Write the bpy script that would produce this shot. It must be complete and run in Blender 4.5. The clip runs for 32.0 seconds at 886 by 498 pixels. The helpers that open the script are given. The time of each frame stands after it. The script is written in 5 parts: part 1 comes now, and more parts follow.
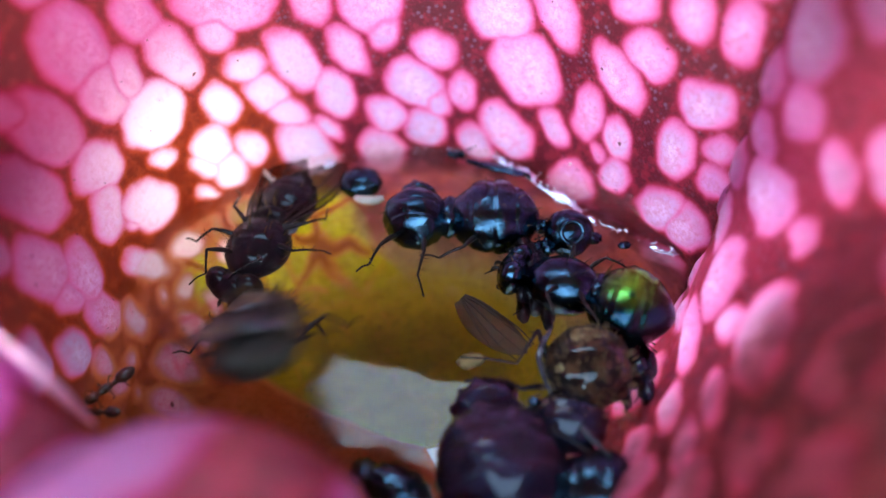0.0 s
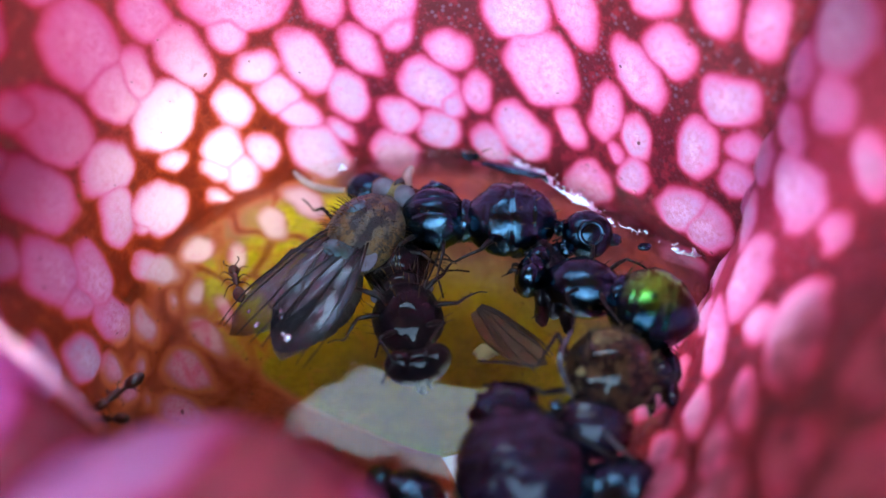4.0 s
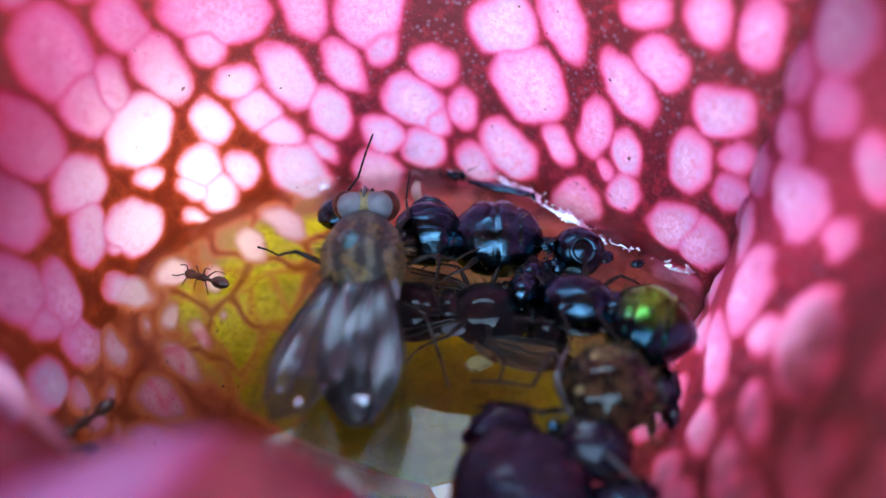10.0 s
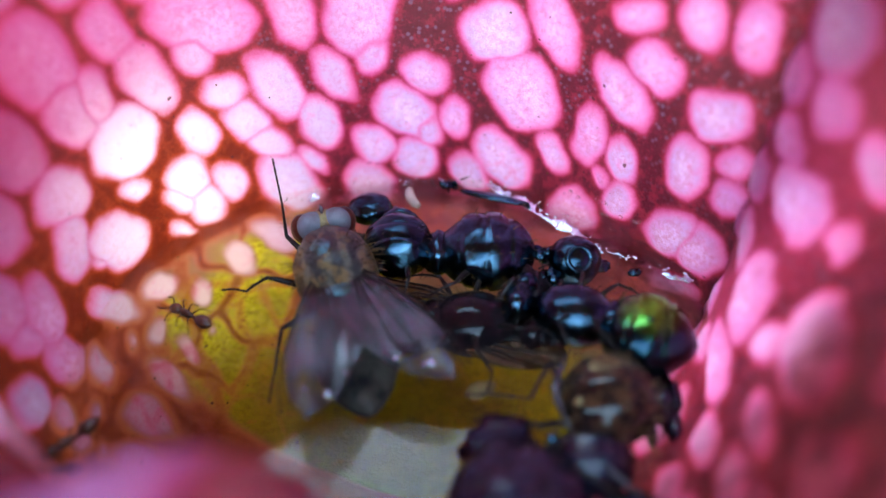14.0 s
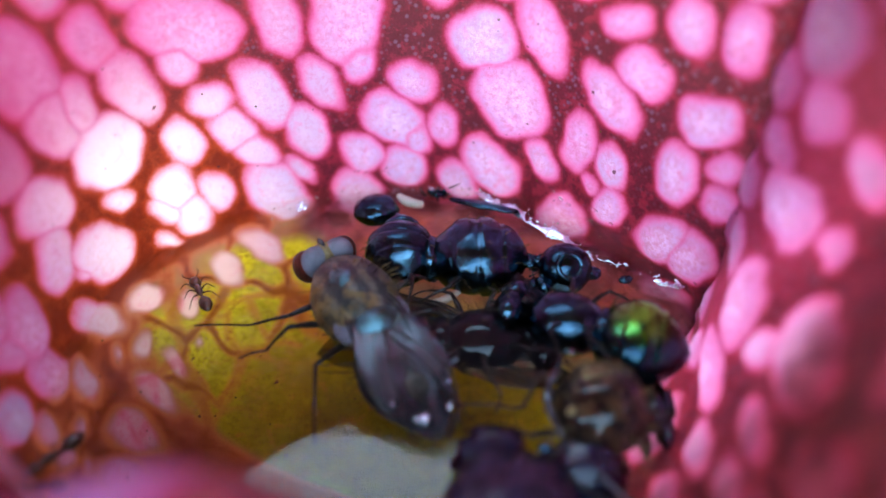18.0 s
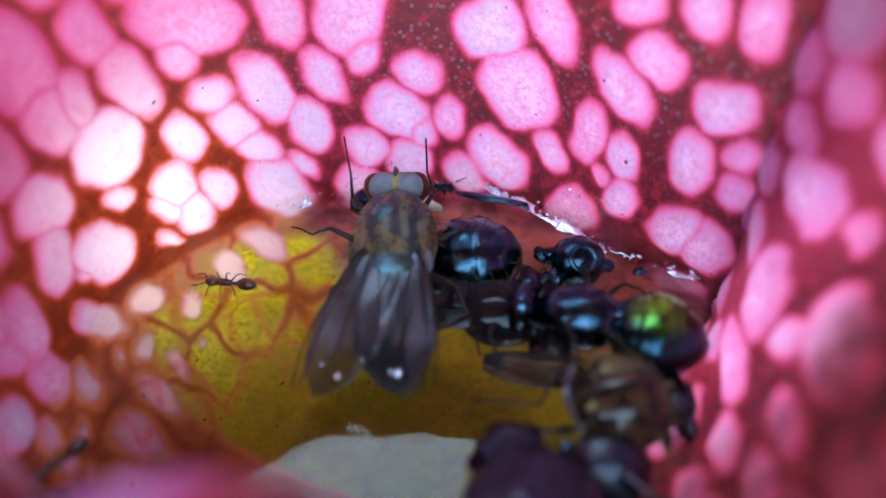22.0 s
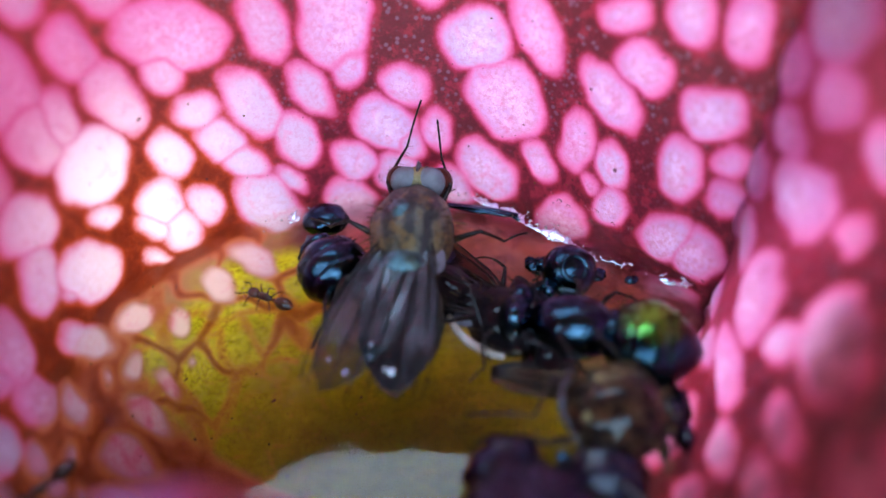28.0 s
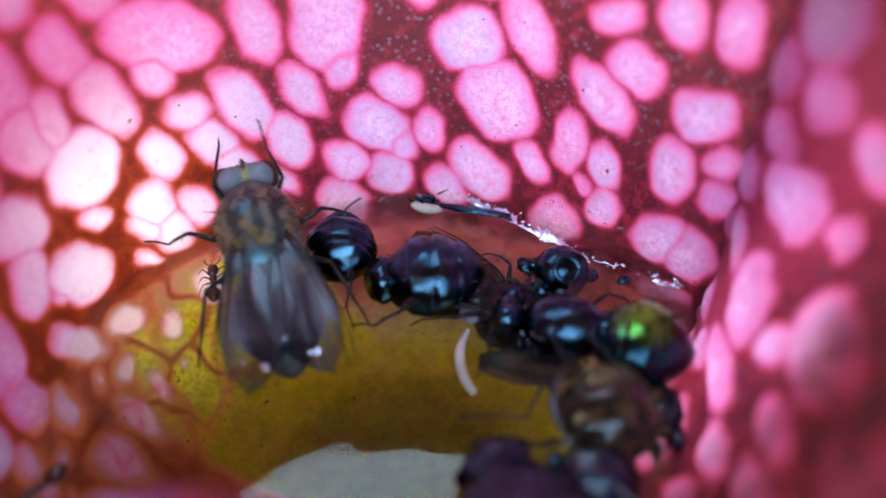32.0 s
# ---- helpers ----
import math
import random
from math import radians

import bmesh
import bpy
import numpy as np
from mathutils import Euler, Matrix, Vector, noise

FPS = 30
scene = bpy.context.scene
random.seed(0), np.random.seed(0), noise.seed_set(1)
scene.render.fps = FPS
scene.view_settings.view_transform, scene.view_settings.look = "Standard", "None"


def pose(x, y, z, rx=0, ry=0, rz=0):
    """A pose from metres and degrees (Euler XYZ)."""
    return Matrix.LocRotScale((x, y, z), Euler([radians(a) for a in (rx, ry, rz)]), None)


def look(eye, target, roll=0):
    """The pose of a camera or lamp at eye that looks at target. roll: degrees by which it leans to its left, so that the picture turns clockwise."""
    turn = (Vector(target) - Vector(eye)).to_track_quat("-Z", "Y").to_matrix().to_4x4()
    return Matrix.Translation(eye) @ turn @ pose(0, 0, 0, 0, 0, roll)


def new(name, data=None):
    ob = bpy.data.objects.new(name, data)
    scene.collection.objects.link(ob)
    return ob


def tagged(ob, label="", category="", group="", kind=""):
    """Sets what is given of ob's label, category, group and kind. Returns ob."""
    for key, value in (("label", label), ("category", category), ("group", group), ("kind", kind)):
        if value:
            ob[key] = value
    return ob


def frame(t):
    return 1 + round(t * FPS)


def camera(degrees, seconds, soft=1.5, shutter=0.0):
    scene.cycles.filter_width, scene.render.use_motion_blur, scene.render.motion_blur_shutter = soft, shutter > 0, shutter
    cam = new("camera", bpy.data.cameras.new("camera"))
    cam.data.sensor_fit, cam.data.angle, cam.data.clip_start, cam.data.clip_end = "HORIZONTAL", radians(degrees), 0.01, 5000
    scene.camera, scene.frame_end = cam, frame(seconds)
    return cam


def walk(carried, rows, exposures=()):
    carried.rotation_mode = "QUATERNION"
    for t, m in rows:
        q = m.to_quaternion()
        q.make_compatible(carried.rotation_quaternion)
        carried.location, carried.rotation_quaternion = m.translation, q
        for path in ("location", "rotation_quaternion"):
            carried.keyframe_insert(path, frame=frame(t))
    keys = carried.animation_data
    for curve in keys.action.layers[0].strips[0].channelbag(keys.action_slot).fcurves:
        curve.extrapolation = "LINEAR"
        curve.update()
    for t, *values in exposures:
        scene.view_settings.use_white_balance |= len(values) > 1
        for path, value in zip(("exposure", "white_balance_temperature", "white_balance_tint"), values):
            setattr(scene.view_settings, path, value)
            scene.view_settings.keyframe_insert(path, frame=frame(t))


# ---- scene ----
cam = camera(59.0, 32.0, soft=1.5, shutter=0.5)
cam.data.dof.use_dof = True
cam.data.dof.focus_distance, cam.data.dof.aperture_fstop = 0.031, 25.0
walk(cam, [
    (0, pose(0.00164, -0.00009, 0.02483, 41.06, 1.70, 2.70)),
    (0.5, pose(0.00156, -0.00007, 0.02475, 41.18, 1.75, 2.63)),
    (1, pose(0.00148, -0.00015, 0.02465, 41.35, 1.88, 2.93)),
    (1.5, pose(0.00159, -0.00015, 0.02462, 41.43, 2.21, 3.23)),
    (2, pose(0.00145, -0.00011, 0.02443, 41.69, 2.24, 3.01)),
    (2.5, pose(0.00150, -0.00000, 0.02444, 41.64, 2.25, 2.87)),
    (3, pose(0.00144, 0.00003, 0.02434, 41.88, 2.27, 2.75)),
    (3.5, pose(0.00134, 0.00002, 0.02411, 42.05, 2.33, 2.91)),
    (5.5, pose(0.00095, -0.00006, 0.02344, 42.76, 1.97, 2.55)),
    (6, pose(0.00053, -0.00018, 0.02281, 43.52, 1.62, 2.36)),
    (6.5, pose(0.00050, -0.00011, 0.02260, 44.21, 1.14, 1.57)),
    (7, pose(0.00067, 0.00007, 0.02269, 44.21, 0.98, 1.32)),
    (7.5, pose(0.00042, -0.00012, 0.02246, 45.16, 0.56, 0.74)),
    (8, pose(0.00051, -0.00005, 0.02248, 45.23, 0.54, 0.73)),
    (8.5, pose(0.00066, 0.00001, 0.02248, 45.19, 0.57, 0.87)),
    (9, pose(0.00061, 0.00004, 0.02260, 44.95, 0.67, 0.79)),
    (9.5, pose(0.00075, 0.00009, 0.02282, 44.80, 0.97, 1.00)),
    (10, pose(0.00055, 0.00004, 0.02259, 45.12, 1.01, 1.08)),
    (10.5, pose(0.00067, 0.00018, 0.02235, 45.36, 1.00, 0.81)),
    (11, pose(0.00071, 0.00012, 0.02216, 45.42, 0.82, 0.56)),
    (11.5, pose(0.00053, 0.00021, 0.02208, 45.69, 0.86, 0.28)),
    (12, pose(0.00055, 0.00017, 0.02193, 45.91, 0.68, 0.21)),
    (12.5, pose(0.00048, 0.00010, 0.02172, 45.93, 0.61, 0.05)),
    (13, pose(0.00066, 0.00025, 0.02189, 45.85, 1.03, 0.45)),
    (13.5, pose(0.00059, 0.00041, 0.02212, 45.78, 1.19, 0.44)),
    (14, pose(0.00050, 0.00038, 0.02202, 46.18, 1.07, 0.25)),
    (14.5, pose(0.00058, 0.00053, 0.02197, 46.19, 1.12, 0.12)),
    (16.5, pose(0.00043, 0.00050, 0.02194, 46.22, 1.03, -0.37)),
    (17, pose(0.00037, 0.00053, 0.02190, 46.48, 1.09, -0.26)),
    (17.5, pose(0.00045, 0.00057, 0.02188, 46.58, 0.92, -0.57)),
    (18, pose(0.00048, 0.00056, 0.02181, 46.85, 0.89, -0.68)),
    (18.5, pose(0.00053, 0.00065, 0.02185, 46.68, 1.01, -0.62)),
    (19, pose(0.00054, 0.00055, 0.02170, 46.65, 1.02, -0.44)),
    (19.5, pose(0.00043, 0.00073, 0.02140, 46.58, 0.91, -1.04)),
    (20, pose(0.00022, 0.00075, 0.02138, 46.31, 1.08, -0.77)),
    (20.5, pose(0.00003, 0.00085, 0.02120, 46.85, 1.25, -1.41)),
    (21, pose(-0.00009, 0.00096, 0.02113, 46.87, 1.09, -1.69)),
    (21.5, pose(-0.00001, 0.00095, 0.02117, 46.76, 1.17, -1.51)),
    (22, pose(-0.00022, 0.00093, 0.02116, 46.89, 1.12, -1.76)),
    (22.5, pose(-0.00010, 0.00093, 0.02112, 47.00, 1.11, -1.96)),
    (23, pose(-0.00011, 0.00095, 0.02114, 47.15, 1.26, -1.95)),
    (23.5, pose(-0.00018, 0.00092, 0.02107, 47.43, 1.33, -1.73)),
    (24, pose(-0.00024, 0.00092, 0.02113, 47.42, 1.38, -2.17)),
    (24.5, pose(-0.00014, 0.00098, 0.02109, 47.43, 1.30, -2.37)),
    (25, pose(-0.00010, 0.00096, 0.02106, 47.56, 1.45, -2.38)),
    (25.5, pose(-0.00015, 0.00094, 0.02099, 47.79, 1.49, -2.66)),
    (27.5, pose(-0.00026, 0.00098, 0.02093, 48.04, 1.57, -3.09)),
    (28, pose(-0.00021, 0.00101, 0.02094, 47.95, 1.53, -3.07)),
    (28.5, pose(-0.00034, 0.00098, 0.02094, 47.95, 1.38, -3.30)),
    (29, pose(-0.00024, 0.00094, 0.02090, 47.91, 1.49, -3.19)),
    (29.5, pose(-0.00028, 0.00100, 0.02095, 47.66, 1.27, -3.34)),
    (30, pose(-0.00020, 0.00096, 0.02088, 47.91, 1.41, -3.25)),
    (30.5, pose(-0.00028, 0.00097, 0.02091, 47.90, 1.27, -3.29)),
    (31, pose(-0.00025, 0.00094, 0.02080, 48.12, 1.27, -3.54)),
    (31.5, pose(-0.00025, 0.00107, 0.02097, 47.93, 1.27, -3.57)),
    (32, pose(-0.00014, 0.00116, 0.02110, 47.59, 1.31, -3.46)),
], [(0, 4.50), (7, 4.46), (14, 4.42), (20, 4.34), (32, 4.30)])


# ---- light ----
SUN_AZIMUTH, SUN_ELEVATION = 103.0, 23.0
world = bpy.data.worlds.new("sky")
scene.world = world
world.use_nodes = True
_w = world.node_tree.nodes
_sky = _w.new("ShaderNodeTexSky")
_sky.sky_type, _sky.sun_disc = "NISHITA", False
_sky.sun_elevation = radians(SUN_ELEVATION)
_sky.sun_rotation = radians(90 - SUN_AZIMUTH)
_sky.air_density, _sky.dust_density, _sky.ozone_density = 1.7, 1.0, 1.5
_w["Background"].inputs["Strength"].default_value = 0.15
world.node_tree.links.new(_sky.outputs[0], _w["Background"].inputs["Color"])
sun = new("sun", bpy.data.lights.new("sun", "SUN"))
sun.data.energy, sun.data.angle, sun.data.color = 2.2, radians(0.5), (1.0, 0.97, 0.93)
_a, _e = radians(SUN_AZIMUTH), radians(SUN_ELEVATION)
sun.matrix_world = look((math.cos(_a) * math.cos(_e), math.sin(_a) * math.cos(_e), math.sin(_e)), (0, 0, 0))


# ---- materials ----
class Nodes:
    """A small writer of node trees."""

    def __init__(self, name):
        self.mat = bpy.data.materials.new(name)
        self.mat.use_nodes = True
        self.tree = self.mat.node_tree
        self.tree.nodes.clear()
        self.out = self.tree.nodes.new("ShaderNodeOutputMaterial")

    def add(self, kind, **values):
        node = self.tree.nodes.new(kind)
        for key, value in values.items():
            if key in node.inputs:
                self.put(value, node.inputs[key])
        return node

    def put(self, value, socket):
        if isinstance(value, bpy.types.NodeSocket):
            self.tree.links.new(value, socket)
        elif isinstance(value, bpy.types.Node):
            self.tree.links.new(value.outputs[0], socket)
        elif isinstance(value, tuple) and len(value) == 3:
            socket.default_value = (*value, 1.0) if socket.type == "RGBA" else value
        else:
            socket.default_value = value

    def attr(self, name):
        node = self.tree.nodes.new("ShaderNodeAttribute")
        node.attribute_name = name
        return node.outputs["Fac"]

    def coord(self):
        return self.tree.nodes.new("ShaderNodeTexCoord").outputs["Object"]

    def noise(self, scale, detail=4.0, rough=0.6):
        """Noise in object space; scale in cells a metre."""
        node = self.add("ShaderNodeTexNoise", Scale=scale, Detail=detail, Roughness=rough, Vector=self.coord())
        return node.outputs["Fac"]

    def mix(self, fac, a, b, mode="MIX"):
        node = self.tree.nodes.new("ShaderNodeMix")
        node.data_type, node.blend_type = "RGBA", mode
        self.put(fac, node.inputs[0])
        self.put(a, node.inputs[6])
        self.put(b, node.inputs[7])
        return node.outputs[2]

    def math(self, op, a, b=0.0):
        node = self.tree.nodes.new("ShaderNodeMath")
        node.operation = op
        self.put(a, node.inputs[0])
        self.put(b, node.inputs[1])
        return node.outputs[0]

    def ramp(self, fac, low, high):
        """0 below low, 1 above high."""
        node = self.tree.nodes.new("ShaderNodeMapRange")
        node.interpolation_type = "SMOOTHSTEP"
        for i, v in enumerate((fac, low, high, 0.0, 1.0)):
            self.put(v, node.inputs[i])
        return node.outputs[0]

    def bump(self, height, strength, distance):
        return self.add("ShaderNodeBump", Height=height, Strength=strength, Distance=distance).outputs[0]

    def close(self, shader):
        self.tree.links.new(shader.outputs[0], self.out.inputs["Surface"])
        return self.mat


def tissue(name, front=True, dense=False, thin=False):
    """Leaf tissue that lets light through: pale areoles between dark veins, from the mesh's layers of pigment and
    painted light.
    """
    n = Nodes(name)
    fine, coarse = n.noise(9000.0, 5.0, 0.7), n.noise(900.0, 4.0, 0.6)
    if front:
        vein, sun_glow, dust, sunk, wine, rust_and_shade = n.attr("vein"), n.attr("sun_glow"), n.attr("dust"), n.attr("sunk"), n.attr("wine"), n.attr("rust_and_shade")
        tone, band_of = n.attr("tone"), n.attr("brown")
        pale = n.mix(tone, (0.46, 0.47, 0.80), (0.72, 0.22, 0.60))
        pale = n.mix(n.math("MULTIPLY", n.ramp(coarse, 0.40, 0.75), 0.6), pale, (0.74, 0.28, 0.62))
        pale = n.mix(n.math("MULTIPLY", n.attr("core"), n.ramp(n.noise(2400.0, 6.0, 0.8), 0.30, 0.62)), pale, n.mix(tone, (0.66, 0.66, 0.96), (0.86, 0.50, 0.90)))
        pale = n.mix(n.math("MULTIPLY", n.attr("lilac"), 0.8), pale, (0.56, 0.46, 0.70))
        pale = n.mix(n.math("MULTIPLY", n.ramp(n.noise(4600.0, 6.0, 0.85), 0.44, 0.62), 0.85), pale, n.mix(tone, (0.50, 0.36, 0.62), (0.66, 0.15, 0.36)))
        # areoles at the sun's hot spot are painted nearly white
        pale = n.mix(n.math("MULTIPLY", sun_glow, 0.9), pale, (0.97, 0.90, 0.92))
        pale = n.mix(wine, pale, (0.50, 0.09, 0.23))
        pale = n.mix(band_of, pale, n.mix(n.ramp(coarse, 0.35, 0.7), (0.30, 0.155, 0.022), (0.30, 0.095, 0.022)))
        pale = n.mix(n.math("MULTIPLY", rust_and_shade, 0.80), pale, (0.15, 0.015, 0.014))
        green = n.mix(n.ramp(coarse, 0.3, 0.7), (0.68, 0.72, 0.020), (0.46, 0.49, 0.015))
        green = n.mix(n.ramp(n.noise(4200.0, 5.0, 0.75), 0.44, 0.66), green, (0.30, 0.28, 0.008))
        green = n.mix(n.attr("silt"), green, n.mix(n.ramp(n.noise(1500.0, 5.0, 0.6), 0.35, 0.70), (0.22, 0.145, 0.007), (0.31, 0.225, 0.010)))
        pale = n.mix(sunk, pale, green)
        # fine veins inside the areoles
        cell = n.add("ShaderNodeTexVoronoi", Scale=1050.0, Vector=n.coord())
        cell.feature = "DISTANCE_TO_EDGE"
        hair = n.math("MULTIPLY", n.math("SUBTRACT", 1.0, n.ramp(cell.outputs[0], 0.0, 0.3)), n.ramp(n.noise(1300.0, 2.0), 0.46, 0.62))
        vein = n.math("MAXIMUM", vein, n.math("MULTIPLY", hair, 0.26))
        ember = n.attr("ember")
        red = n.mix(ember, (0.41, 0.032, 0.092), (0.56, 0.080, 0.022))
        red = n.mix(wine, red, (0.26, 0.014, 0.034))
        red = n.mix(band_of, red, (0.25, 0.042, 0.012))
        red = n.mix(sunk, red, (0.24, 0.070, 0.011))
        dark = n.mix(ember, (0.095, 0.010, 0.020), (0.20, 0.022, 0.008))
        gland = n.add("ShaderNodeTexVoronoi", Scale=3300.0, Vector=n.coord())
        dot = n.math("SUBTRACT", 1.0, n.ramp(n.math("ADD", gland.outputs["Distance"], n.math("MULTIPLY", fine, 0.25)), 0.26, 0.52))
        dark = n.mix(n.math("MULTIPLY", n.ramp(n.noise(1700.0, 5.0, 0.7), 0.46, 0.64), 0.65), dark, n.mix(ember, (0.30, 0.022, 0.048), (0.36, 0.055, 0.014)))
        dark = n.mix(n.math("MULTIPLY", dust, dot), dark, (0.15, 0.075, 0.13))
        dark = n.mix(band_of, dark, (0.13, 0.020, 0.008))
        dark = n.mix(sunk, dark, (0.22, 0.062, 0.010))
        edge = n.math("ADD", vein, n.math("MULTIPLY", n.math("SUBTRACT", n.noise(2000.0, 6.0, 0.8), 0.5), 0.40))
        band = n.ramp(edge, 0.60, 1.06)
        colour = n.mix(n.math("MULTIPLY", n.ramp(edge, 0.05, 0.60), n.math("SUBTRACT", 0.90, n.math("MULTIPLY", sun_glow, 0.4))), pale, n.mix(band_of, n.mix(wine, n.mix(sunk, (0.72, 0.17, 0.46), (0.50, 0.30, 0.012)), (0.46, 0.026, 0.10)), (0.60, 0.17, 0.05)))
        colour = n.mix(n.ramp(edge, 0.34, 0.86), colour, red)
        colour = n.mix(band, colour, dark)
        colour = n.mix(n.math("MULTIPLY", rust_and_shade, 0.70), colour, (0.07, 0.007, 0.007))
        colour = n.mix(n.math("MULTIPLY", n.attr("amber"), 0.8), colour, n.mix(n.ramp(coarse, 0.35, 0.65), (0.44, 0.090, 0.016), (0.22, 0.034, 0.010)))
        colour = n.mix(n.math("MULTIPLY", rust_and_shade, n.math("MULTIPLY", n.ramp(n.noise(650.0, 5.0, 0.65), 0.42, 0.56), 0.85)), colour, (0.030, 0.006, 0.006))
        speck = n.ramp(n.noise(2600.0, 1.0, 0.4), 0.765, 0.80)
        colour = n.mix(n.math("MULTIPLY", speck, 0.8), colour, (0.09, 0.02, 0.03))
        lets = n.math("SUBTRACT", 0.85, n.math("MULTIPLY", band, 0.40))
        normal = n.bump(n.math("ADD", fine, n.math("MULTIPLY", vein, 1.5)), 0.35, 0.0002)
        rough = 0.38
    else:
        colour = n.mix(n.ramp(coarse, 0.3, 0.7), (0.48, 0.44, 0.50), (0.42, 0.38, 0.44))
        # lets more through at the hot spot and right wall, standing in for light
        lets, rough = n.math("ADD", n.math("ADD", 0.11, n.math("MULTIPLY", n.attr("sun_glow"), 0.045)), n.math("MULTIPLY", n.attr("thin"), 0.07)), 0.5
        # brighter copy for the fold: more light put into its colour and transmission
        if thin:
            colour, lets = (0.74, 0.64, 0.72), 0.62
        if dense:
            colour, lets = n.mix(n.ramp(coarse, 0.3, 0.7), (0.26, 0.18, 0.14), (0.24, 0.09, 0.10)), 0.18
        normal = n.bump(fine, 0.2, 0.0002)
    skin = n.add("ShaderNodeBsdfPrincipled", **{"Base Color": colour, "Roughness": rough, "Specular IOR Level": 0.3, "Normal": normal})
    glow = n.add("ShaderNodeBsdfTranslucent", Color=colour, Normal=normal)
    mixed = n.add("ShaderNodeMixShader", Fac=lets)
    n.tree.links.new(skin.outputs[0], mixed.inputs[1])
    n.tree.links.new(glow.outputs[0], mixed.inputs[2])
    return n.close(mixed)


def chitin(name, base, second, rough=0.25, scale=3000.0, metallic=0.0, bump=0.4, coat=1.0, low=0.4, high=0.65, ior=1.5, film=0.05, vary=0.3):
    n = Nodes(name)
    fine, patch = n.noise(scale * 4, 4.0, 0.7), n.noise(scale * 0.45, 3.0, 0.6)
    colour = n.mix(n.ramp(patch, low, high), base, second)
    gloss = n.math("ADD", rough, n.math("MULTIPLY", n.math("SUBTRACT", fine, 0.5), vary))
    return n.close(n.add("ShaderNodeBsdfPrincipled", **{
        "Base Color": colour, "Roughness": gloss, "Metallic": metallic, "Coat Weight": coat, "Coat Roughness": film, "Coat IOR": ior, "Specular IOR Level": 0.03,
        "Normal": n.bump(n.math("ADD", fine, n.math("MULTIPLY", n.noise(scale * 0.9, 3.0, 0.6), 1.6)), bump, 0.00006)}))


def banded(name, one, two, three, axis=1, scale=3000.0, metallic=1.0, rough=0.2, low=-0.0012, high=0.0008):
    """A sheen that runs from one colour to another along the body."""
    n = Nodes(name)
    split = n.tree.nodes.new("ShaderNodeSeparateXYZ")
    n.put(n.coord(), split.inputs[0])
    wob = n.math("MULTIPLY", n.math("SUBTRACT", n.noise(scale * 0.3), 0.5), 0.0012)
    along = n.math("ADD", split.outputs[axis], wob)
    colour = n.mix(n.ramp(along, low, high), one, two)
    fine = n.noise(scale * 5, 3.0)
    colour = n.mix(n.ramp(n.noise(scale * 0.6), 0.45, 0.7), colour, three)
    return n.close(n.add("ShaderNodeBsdfPrincipled", **{
        "Base Color": colour, "Roughness": rough, "Metallic": metallic, "Coat Weight": 0.15, "Coat Roughness": 0.05, "Coat IOR": 1.6,
        "Normal": n.bump(fine, 0.25, 0.00005)}))


def striped(name, pale, dark, gold):
    """A dusted back: dark lengthwise stripes on grey, gold dust down the sides."""
    n = Nodes(name)
    split = n.tree.nodes.new("ShaderNodeSeparateXYZ")
    n.put(n.coord(), split.inputs[0])
    wob = n.math("MULTIPLY", n.math("SUBTRACT", n.noise(900.0, 4.0), 0.5), 0.0009)
    across = n.math("ABSOLUTE", n.math("ADD", split.outputs[0], wob))
    lane = n.math("ABSOLUTE", n.math("SINE", n.math("MULTIPLY", across, 4200.0)))
    patch, fine = n.noise(1900.0, 4.0, 0.7), n.noise(12000.0, 4.0, 0.7)
    colour = n.mix(n.ramp(n.math("ADD", lane, n.math("MULTIPLY", n.math("SUBTRACT", patch, 0.5), 2.4)), 0.50, 1.0), dark, pale)
    colour = n.mix(n.math("MULTIPLY", n.ramp(across, 0.0008, 0.0014), n.ramp(patch, 0.40, 0.60)), colour, gold)
    colour = n.mix(n.math("MULTIPLY", n.ramp(n.noise(1500.0, 5.0, 0.7), 0.50, 0.60), 0.75), colour, gold)
    colour = n.mix(n.math("MULTIPLY", n.ramp(n.noise(2200.0, 4.0, 0.7), 0.52, 0.60), 0.9), colour, dark)
    return n.close(n.add("ShaderNodeBsdfPrincipled", **{
        "Base Color": colour, "Roughness": n.math("ADD", 0.42, n.math("MULTIPLY", n.math("SUBTRACT", fine, 0.5), 0.4)), "Specular IOR Level": 0.5,
        "Coat Weight": 0.2, "Coat Roughness": 0.2, "Normal": n.bump(n.math("ADD", fine, n.math("MULTIPLY", patch, 2.0)), 1.0, 0.00008)}))


